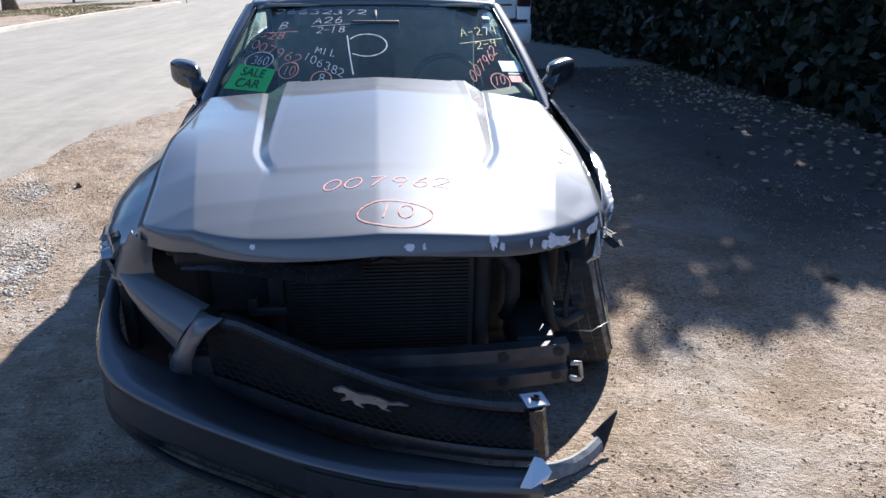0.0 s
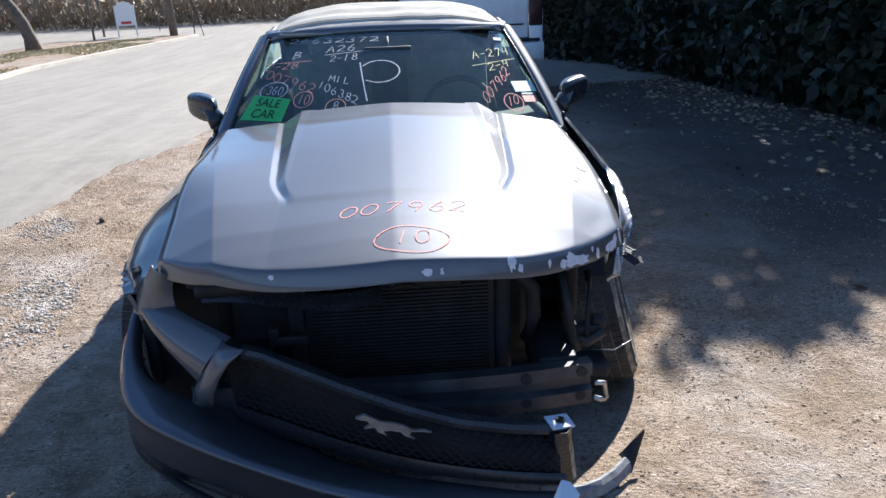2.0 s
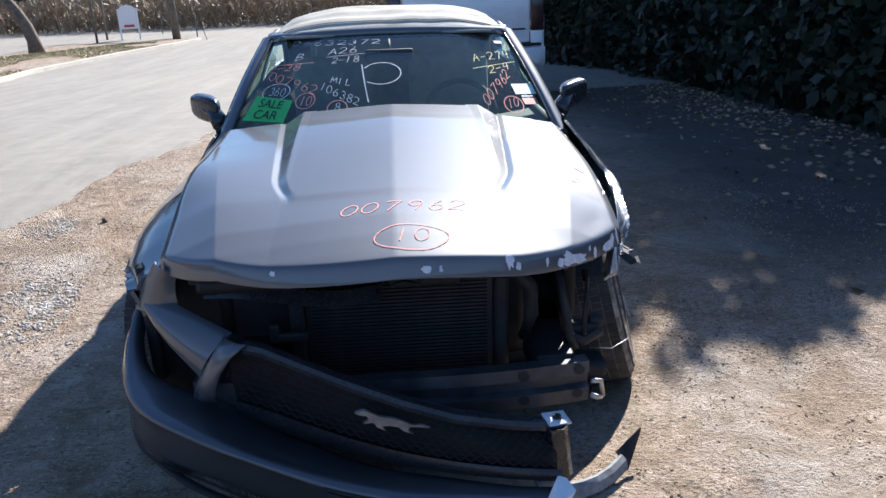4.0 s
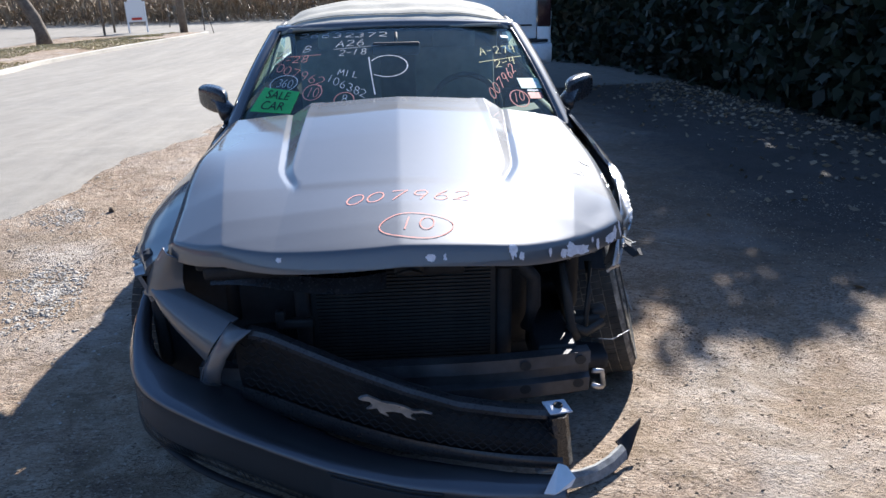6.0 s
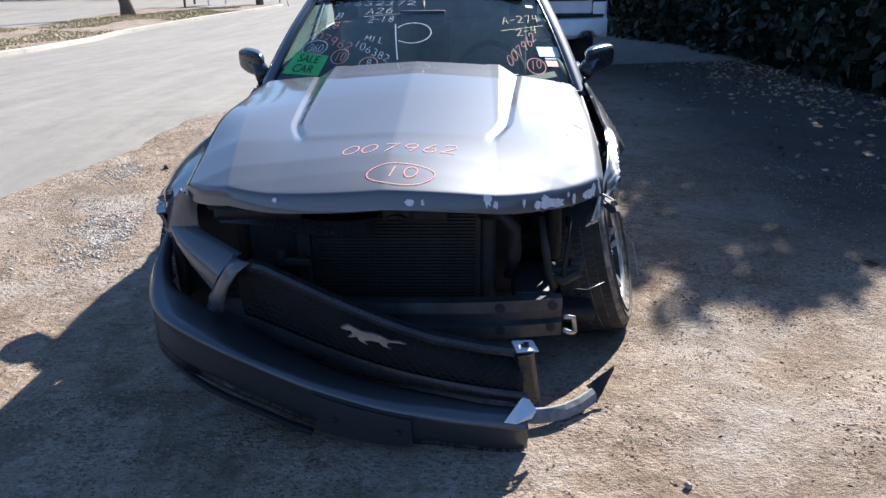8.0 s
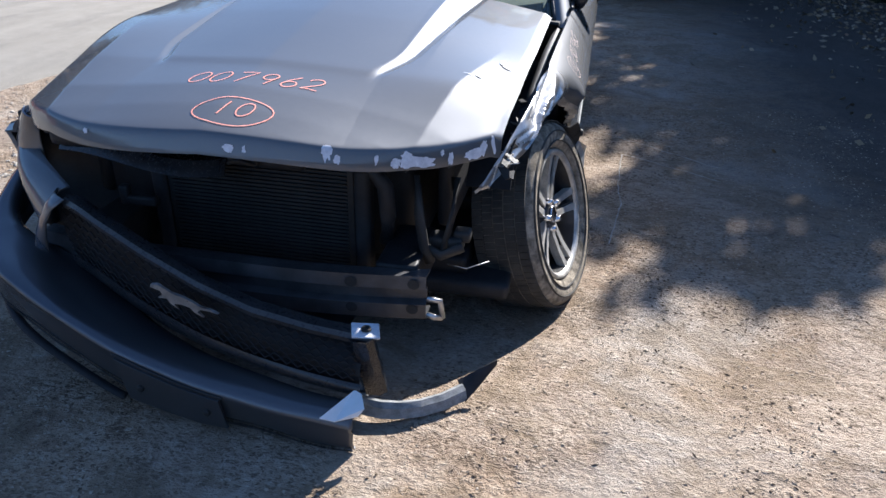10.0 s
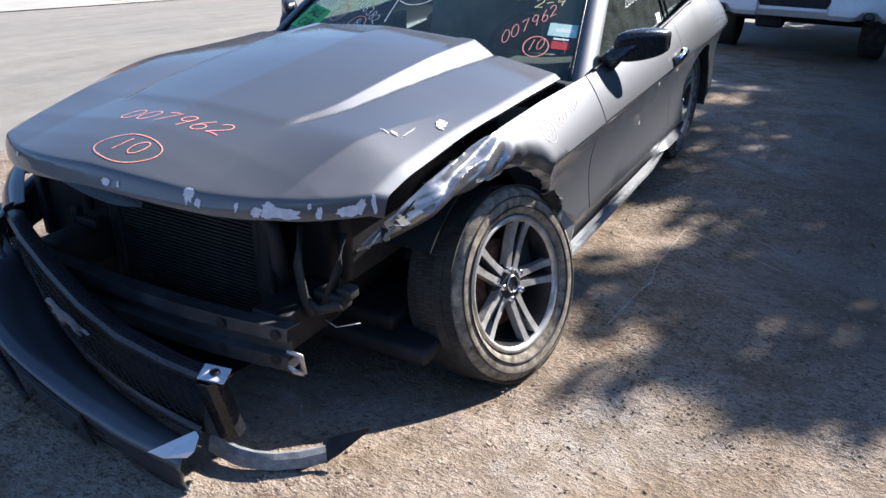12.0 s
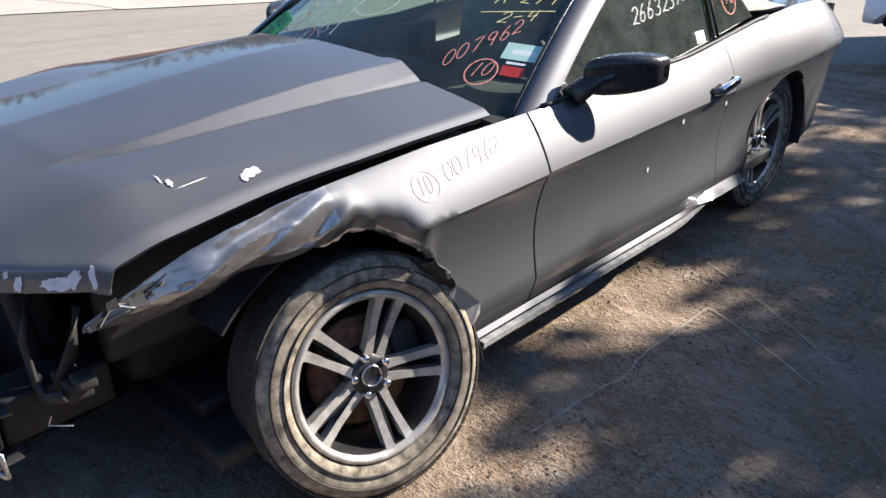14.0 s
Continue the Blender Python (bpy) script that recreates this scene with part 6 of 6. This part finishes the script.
# ---- loose trim on the ground ----
def build_trim():
    pts = [Vector(p) for p in ((0.385, -0.972, 0.135), (0.42, -0.966, 0.122), (0.47, -0.963, 0.115), (0.52, -0.953, 0.113), (0.575, -0.93, 0.113), (0.63, -0.89, 0.114), (0.682, -0.838, 0.118))]
    last = len(pts) - 1
    def sect(i, k):
        p = pts[i]
        d = (pts[min(i + 1, last)] - pts[max(i - 1, 0)])
        n = Vector((d.y, -d.x, 0)).normalized()
        off, dz = ((-0.014, -0.022), (-0.016, 0.010), (-0.012, 0.016), (-0.002, 0.017), (0.012, 0.006), (0.020, -0.024))[k]
        return tuple(p + n * off + Vector((0, 0, dz + 0.003 * nz(i * 1.7, k * 1.3, 0))))
    t = part("loose_trim", grid(sect, range(7), range(6)), STRIP, None, solid=0.004, smooth=False)
    tagged(t, "scuffed grey torn bumper strip lying on the dirt", "trim piece")
    # the black tail is widened to hold part of its own shadow
    tail = grid(lambda s, k: (0.678 + 0.088 * s + 0.016 * (k - 1) * (1 - s), -0.842 + 0.097 * s - 0.016 * (k - 1) * (1 - s), 0.118 + 0.045 * s + (0.026 - 0.018 * s) * (1, 0.3, -1)[k] + 0.006 * nz(s * 9, k, 0)), span(0, 1, 8), range(3))
    part("torn_tail", tail, BLACK, t, "torn tail in black, widened to hold its shadow", solid=0.006)
    eye = moved(box(0, 0, 0, 0.055, 0.03, 0.006, 0.004), pose(0.405, -0.955, 0.15, 10, -8, 0))
    part("strip_tab", eye, STRIP, t, "bent mounting tab")
    part("tab_slot", moved(box(0, 0, 0, 0.02, 0.012, 0.007, 0.003), pose(0.415, -0.953, 0.152, 10, -8, 0)), INK, t)


# ---- pickup truck ----
LAMPDARK = simple("smoked_lamp", (0.03, 0.012, 0.012), (0.05, 0.02, 0.02), 0.2, 0, 8)
def build_pickup():
    base = ground_z(0.84, 8.3)
    p = thing("pickup_truck", "white pickup truck parked tail-on with a black bumper step", "truck", (0.96, 7.05, base), 0)
    def bumper(u, k):
        x = 1.0 * u
        y = 0.0 + 0.12 * abs(u) ** 5 + (0.05 if abs(u) < 0.36 else 0.0)
        notch = 0.06 * smooth01((0.13 - abs(abs(u) - 0.74)) / 0.07)
        dy, z = ((0.16, 0.80), (0.0, 0.795), (-0.02, 0.76), (-0.02, 0.60 + notch), (0.03, 0.55 + notch), (0.16, 0.55))[k]
        return x, y + dy, z
    part("rear_bumper", grid(bumper, sorted(set(span(-1, 1, 61) + [-0.361, -0.359, 0.359, 0.361])), range(6)), WHITE, p, "white rear bumper", solid=0.02)
    step = [(-0.40, 0.80), (-0.33, 0.66), (0.33, 0.66), (0.40, 0.80)]
    part("bumper_step", ([(x, 0.005, z) for x, z in step] + [(x, 0.10, z) for x, z in step], [(0, 1, 2, 3), (7, 6, 5, 4), (0, 4, 5, 1), (1, 5, 6, 2), (2, 6, 7, 3), (3, 7, 4, 0)]), BLACK, p, "black bumper step", smooth=False)
    part("lower_bar", box(0, 0.02, 0.635, 0.70, 0.06, 0.05, 0.02), WHITE, p)
    part("tailgate", box(0, 0.20, 1.16, 1.62, 0.06, 0.62, 0.03), WHITE, p, "white tailgate")
    part("tailgate_ridge", box(0, 0.165, 1.02, 1.50, 0.02, 0.02, 0.006), DARKMETAL, p)
    part("badge", moved(lathe([(0, 0.07), (0.012, 0.066), (0.014, 0.0005)], 6), pose(0.0, 0.168, 1.16, 0, 0, -90)), GLOSSBLACK, p, "plain dark badge")
    part("gate_gap", box(0, 0.20, 0.825, 1.92, 0.06, 0.04, 0.01), BLACK, p)
    for s in (1, -1):
        def sidewall(y, k):
            x, z = ((0.97, 0.60), (1.0, 0.8), (1.0, 1.15), (0.985, 1.42), (0.94, 1.47), (0.83, 1.47))[k]
            if k < 2 and 0.75 < y < 1.85:
                z = max(z, 0.40 + math.sqrt(max(0, 0.55 ** 2 - (y - 1.3) ** 2)))
            return s * x, y, z
        d = grid(sidewall, span(0.2, 5.6, 60), range(6))
        part("bed_side", flip(d) if s == 1 else d, WHITE, p, "white bed side", solid=0.03)
        part("rear_corner", box(s * 0.905, 0.19, 0.92, 0.17, 0.06, 0.16, 0.02), WHITE, p)
        part("tail_lamp", box(s * 0.905, 0.185, 1.22, 0.17, 0.07, 0.44, 0.02), LAMPDARK, p, "dark smoked tail lamp")
        part("exhaust", moved(lathe([(-0.10, 0.05), (0.04, 0.055), (0.045, 0.046), (0.0, 0.043), (-0.1, 0.04), (-0.1, 0.0005)], 24), pose(s * 0.74, 0.04, 0.60, 0, 0, -90)), DARKMETAL, p, "round exhaust tip")
        for y in (1.30, 4.9):
            part("wheel", moved(lathe([(-0.13, 0.24), (-0.14, 0.33), (-0.11, 0.385), (0.11, 0.385), (0.14, 0.33), (0.13, 0.24), (0.10, 0.2), (0.08, 0.05), (0.08, 0.0005)], 40), pose(s * 0.82, y, 0.385, 0, 0, 0 if s == 1 else 180)), TYRE, p, "black tyre")
    part("cab", join(box(0, 3.4, 1.5, 1.72, 1.9, 0.7, 0.18), box(0, 4.9, 1.05, 1.9, 1.6, 0.5, 0.12)), WHITE, p, "white cab")
    part("bed_floor", box(0, 1.5, 0.78, 1.7, 2.5, 0.06), BLACK, p)
    part("rear_glass", box(0, 2.43, 1.62, 1.3, 0.03, 0.36, 0.01), GLOSSBLACK, p)
    part("underside", join(box(0, 2.9, 0.55, 1.3, 4.8, 0.2, 0.05), tube([(-0.7, 1.3, 0.4), (0.7, 1.3, 0.4)], 0.07, 10), box(-0.25, 0.5, 0.45, 0.3, 0.3, 0.14, 0.04)), BLACK, p)


# ---- hedge that shades the lot ----
HEDGE_H = ((-9, 1.5), (2, 1.7), (3.3, 2.0), (5.65, 3.55), (7.1, 4.9), (8.4, 5.35), (9.2, 5.5), (10.0, 5.75), (10.6, 6.1), (12.5, 6.3), (13.3, 6.2), (14, 5.8), (16, 4.9), (34, 4.7))
HEDGE_X = ((-9, 4.75), (9, 4.75), (12.5, 4.5), (15, 3.7), (18, 3.2), (34, 2.4))


# small gaps through which the sun flecks the shade: along the hedge, height
HEDGE_GAPS = ((7.36, 2.36), (6.24, 2.31), (6.5, 2.45), (7.18, 4.46), (5.98, 3.66), (5.98, 3.9))


def build_hedge():
    rng = np.random.default_rng(11)
    pts = []
    for k in range(64000):
        y = rng.uniform(-8, 16) if k < 50000 else rng.uniform(16, 34)
        h = lerp_table(HEDGE_H, y) + 0.5 * nz(y * 1.1, 0, 0, 2) + 0.3 * nz(y * 3.7, 0, 0, 4)
        z = h * rng.uniform(0, 1) ** 0.85
        if z > h - 0.5 and rng.uniform() < (z - h + 0.5) * 0.8:
            continue
        if any(math.hypot((y - gy) / 0.30, (z - gz) / 0.17) < 1 for gy, gz in HEDGE_GAPS):
            continue
        bulge = 0.35 * nz(y * 0.8, z * 0.8, 0, 6) + 0.2 * nz(y * 2.4, z * 2.4, 0, 7)
        x = lerp_table(HEDGE_X, y) - bulge - 0.25 * rng.uniform() ** 2 + rng.uniform() ** 3 * 0.7
        pts.append((x, y, ground_z(x, y) + z))
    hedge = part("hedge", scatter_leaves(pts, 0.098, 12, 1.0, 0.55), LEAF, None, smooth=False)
    tagged(hedge, "tall dark evergreen hedge in deep shade", "hedge", kind="stuff")
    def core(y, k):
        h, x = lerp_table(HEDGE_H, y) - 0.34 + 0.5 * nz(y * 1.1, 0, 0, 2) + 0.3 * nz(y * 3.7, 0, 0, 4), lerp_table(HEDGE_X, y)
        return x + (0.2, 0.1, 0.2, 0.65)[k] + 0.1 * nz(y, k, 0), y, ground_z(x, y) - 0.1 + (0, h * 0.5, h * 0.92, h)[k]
    def core_fine(y, s):
        k = min(2, int(s))
        a, b = core(y, k), core(y, k + 1)
        return tuple(p + (q - p) * (s - k) for p, q in zip(a, b))
    verts, faces = grid(core_fine, span(-8, 34, 281), span(0, 3, 37))
    def open_gap(f):
        y, z = sum(verts[i][1] for i in f) / 4, sum(verts[i][2] for i in f) / 4
        return any(math.hypot((y - gy) / 0.34, (z - gz) / 0.20) < 1 for gy, gz in HEDGE_GAPS)
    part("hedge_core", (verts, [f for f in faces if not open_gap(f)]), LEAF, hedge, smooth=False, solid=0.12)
    litter = []
    for _ in range(2600):
        y = rng.uniform(-3, 13)
        x = lerp_table(HEDGE_X, y) - 0.1 - abs(rng.normal()) * 0.9
        litter.append((x, y, ground_z(x, y) + 0.008))
    part_ob = part("leaf_litter", scatter_leaves(litter, 0.03, 14, 0.12, 0.5), BRUSH, smooth=False)
    tagged(part_ob, "dry fallen leaves strewn below the hedge", "leaves", kind="stuff")


# ---- far side of the road ----
def build_tree(name, at, height, spread, trunk, seed, label, lean=0.0):
    rng = np.random.default_rng(seed)
    t = thing(name, label, "tree", at, 0, "street trees")
    base = [Vector((lean * k * k * 0.02 * height, 0, height * 0.5 * k / 8)) for k in range(9)]
    part("trunk", tube(base, [trunk * (1.25 if k == 0 else 1 - 0.06 * k) for k in range(9)], 12), BARK, t)
    limbs, twigs = [], []
    for k in range(13):
        a, h = rng.uniform(0, 2 * math.pi), rng.uniform(0.28, 0.5)
        p = base[0].lerp(base[-1], h / 0.5)
        q = p + Vector((math.cos(a), math.sin(a), 0)) * spread * rng.uniform(0.5, 1) + Vector((0, 0, height * rng.uniform(0.2, 0.5)))
        mid = p.lerp(q, 0.5) + Vector((0, 0, -0.25))
        limbs.append(tube([p, mid, q], [trunk * 0.42, trunk * 0.25, trunk * 0.07], 6))
        for _ in range(26):
            r = p.lerp(q, rng.uniform(0.35, 1.0))
            e = r + Vector(rng.normal(size=3)) * spread * 0.22 + Vector((0, 0, 0.3))
            twigs.append(tube([r, r.lerp(e, 0.5) + Vector((0, 0, 0.06)), e], [0.014, 0.009, 0.003], 3))
    part("limbs", join(*limbs), BARK, t)
    part("twigs", join(*twigs), BARK, t)
    return t


def build_car_shape(name, label, at, turn, mat, length, height, group="parked cars"):
    c = thing(name, label, "car", at, turn, group)
    def body(s, k):
        y = length * (s - 0.5)
        w = 0.88 * (1 - 0.16 * abs(2 * s - 1) ** 4)
        belt = 0.88 - 0.12 * abs(2 * s - 1) ** 3
        roof = lerp_table(((0, belt), (0.12, belt), (0.28, height), (0.62, height), (0.78, belt + 0.02), (1, belt - 0.1)), s)
        return ((w * 0.96, y, 0.25), (w, y, 0.5), (w * 0.97, y, belt), (w * 0.72, y, max(belt + 0.01, roof - 0.04)), (w * 0.6, y, max(belt + 0.02, roof)))[k]
    right = grid(body, span(0, 1, 40), range(5))
    left = mirrored(right)
    roof = grid(lambda s, k: tuple(Vector(body(s, 4)) * Vector((1, 1, 1)) if False else (body(s, 4)[0] * (1 - 2 * k / 6), body(s, 4)[1], body(s, 4)[2])), span(0, 1, 40), range(7))
    part("body", join(right, left, roof, box(0, 0, 0.3, 1.5, length * 0.96, 0.1)), mat, c)
    for s in (1, -1):
        part("side_windows", grid(lambda q, k: (s * (body(q, 2)[0] * (1 - k) + body(q, 3)[0] * k + 0.012), body(q, 2)[1], body(q, 2)[2] * (1 - k) + body(q, 3)[2] * k), span(0.26, 0.72, 16), (0.15, 0.9)), GLOSSBLACK, c)
        for y in (-0.29, 0.31):
            wh = part("wheel", moved(lathe([(-0.1, 0.2), (-0.11, 0.29), (-0.08, 0.33), (0.08, 0.33), (0.11, 0.29), (0.1, 0.21), (0.07, 0.19), (0.07, 0.0005)], 28), pose(s * 0.80, y * length, 0.33)), TYRE, c)
            part("wheel_disc", moved(lathe([(0.09, 0.20), (0.095, 0.12), (0.085, 0.0005)], 20), pose(s * 0.80, y * length, 0.33, 0, 0, 0 if s == 1 else 180)), ALLOY, wh)
    return c


def build_far():
    tz = ground_z
    build_tree("street_tree", (-14.7, 30.8, tz(-14.7, 30.8)), 9, 3.2, 0.27, 21, "bare street tree with grey trunk on the grass strip", -0.3)
    build_tree("street_tree", (-19.5, 18.0, tz(-19.5, 18)), 8, 3.0, 0.24, 22, "bare street tree with grey trunk beside the lot")
    pole = thing("utility_pole", "weathered wooden utility pole leaning slightly", "pole", (-10.27, 35.8, tz(-10.3, 35.8)))
    part("post", tube([(0, 0, -0.2), (-0.1, 0, 3), (-0.25, 0, 9)], [0.19, 0.17, 0.13], 14), POLEWOOD, pole)
    part("guy_wire", tube([(1.3, 0.4, 0), (-0.2, 0, 7)], 0.018, 5), DARKMETAL, pole)
    sign = thing("yard_sign", "white arched real-estate style sign board on two posts", "sign", (-13.5, 39.2, tz(-13.5, 39.2)), 25)
    board = [(-0.42, 0.55), (-0.42, 1.5), (-0.30, 1.66), (0, 1.75), (0.30, 1.66), (0.42, 1.5), (0.42, 0.55)]
    part("board", ([(x, 0, z) for x, z in board] + [(x, 0.05, z) for x, z in board], [tuple(reversed(range(7))), tuple(range(7, 14))] + [(k, (k + 1) % 7, 7 + (k + 1) % 7, 7 + k) for k in range(7)]), WHITEPAPER, sign, smooth=False)
    for x in (-0.45, 0.45):
        part("post", box(x, 0.02, 0.75, 0.08, 0.08, 1.6, 0.01), WHITEPAPER, sign, smooth=False)
    part("text_bar", box(0, -0.02, 0.70, 0.5, 0.02, 0.12), RED, sign, smooth=False)
    for k, (x, y, h) in enumerate(((-14.6, 37.4, 3.4), (-15.0, 40.0, 3.4), (-13.2, 43.9, 1.3), (-10.1, 39.1, 1.2))):
        post = part("marker_post", moved(tube([(0, 0, -0.1), (0, 0, h)], 0.06 if h > 2 else 0.03, 8), pose(x, y, tz(x, y))), POLEWOOD)
        tagged(post, "thin dark wooden post in the grass", "post", "verge posts")
    # dry brush and dark woods
    rng = np.random.default_rng(31)
    pts = []
    for _ in range(26000):
        x = rng.uniform(-40, 2)
        y = 48 + 0.10 * abs(x + 12) + rng.uniform(0, 9)
        h = 2.0 + 0.9 * nz(x * 0.35, y * 0.3, 0)
        pts.append((x, y, tz(x, y) + h * rng.uniform() ** 0.8))
    brush = part("dry_brush", scatter_leaves(pts, 0.38, 32, 2.6, 0.10), BRUSH, smooth=False)
    tagged(brush, "tangle of dry tan brush along the far lot", "brush", kind="stuff")
    pts = []
    for _ in range(26000):
        a = rng.uniform(radians(55), radians(195))
        r = rng.uniform(72, 95)
        x, y = r * math.cos(a), r * math.sin(a)
        pts.append((x, y, -2 + 16 * rng.uniform() ** 1.2 * (0.8 + 0.3 * nz(x * 0.1, y * 0.1, 0))))
    woods = part("woods", scatter_leaves(pts, 1.5, 33, 2.2, 0.16), WOODS, smooth=False)
    tagged(woods, "far line of bare dark woods", "woods", kind="stuff")
    # unseen leaf belt added behind the lot to block the low sky
    pts = []
    for _ in range(9000):
        a, r = rng.uniform(radians(200), radians(345)), rng.uniform(40, 47)
        x, y = r * math.cos(a), r * math.sin(a)
        pts.append((x, y, tz(x, y) + (7 + 2.5 * nz(x * 0.2, y * 0.2, 0)) * rng.uniform() ** 0.9))
    near_woods = part("near_woods", scatter_leaves(pts, 0.9, 35, 1.0, 0.6), LEAF, smooth=False)
    tagged(near_woods, "added unseen leaf belt that blocks the low sky", "woods", kind="stuff")
    def ridge(a, k):
        t = radians(a)
        return 96 * math.cos(t), 96 * math.sin(t), (-3, 9 + 2 * nz(a * 0.3, 0, 0))[k]
    part("woods_floor", grid(ridge, range(50, 206, 3), range(2)), WOODS, woods)
    # brick wall and parked vehicles on the far lot
    wall = thing("building", "low red brick building beyond the lot", "building", (-35.7, 12, tz(-35.7, 12)), -11, kind="structure")
    part("brick_wall", box(0, 0, 2.0, 1.0, 29, 4.4), BRICK, wall, smooth=False)
    part("base_course", box(0.55, 0, 0.05, 0.25, 29, 0.25, 0.03), CONCRETE, wall, smooth=False)
    build_car_shape("parked_suv", "dark sport utility vehicle on the far lot", (-25.0, 23.0, tz(-25, 23)), 62, NAVY, 4.7, 1.72)
    build_car_shape("parked_van", "white work van on the far lot", (-30.9, 12.5, tz(-30.9, 12.5)), 67, WHITE, 5.2, 2.0)
    build_car_shape("parked_car", "silver sedan parked far down the road", (-6.9, 63.0, tz(-6.9, 63)), 80, SILVERCAR, 4.6, 1.45)
    build_car_shape("parked_car", "dark sedan parked far down the road", (-2.6, 62.0, tz(-2.6, 62)), 85, NAVY, 4.6, 1.5)


build_trim()
build_pickup()
build_hedge()
build_far()
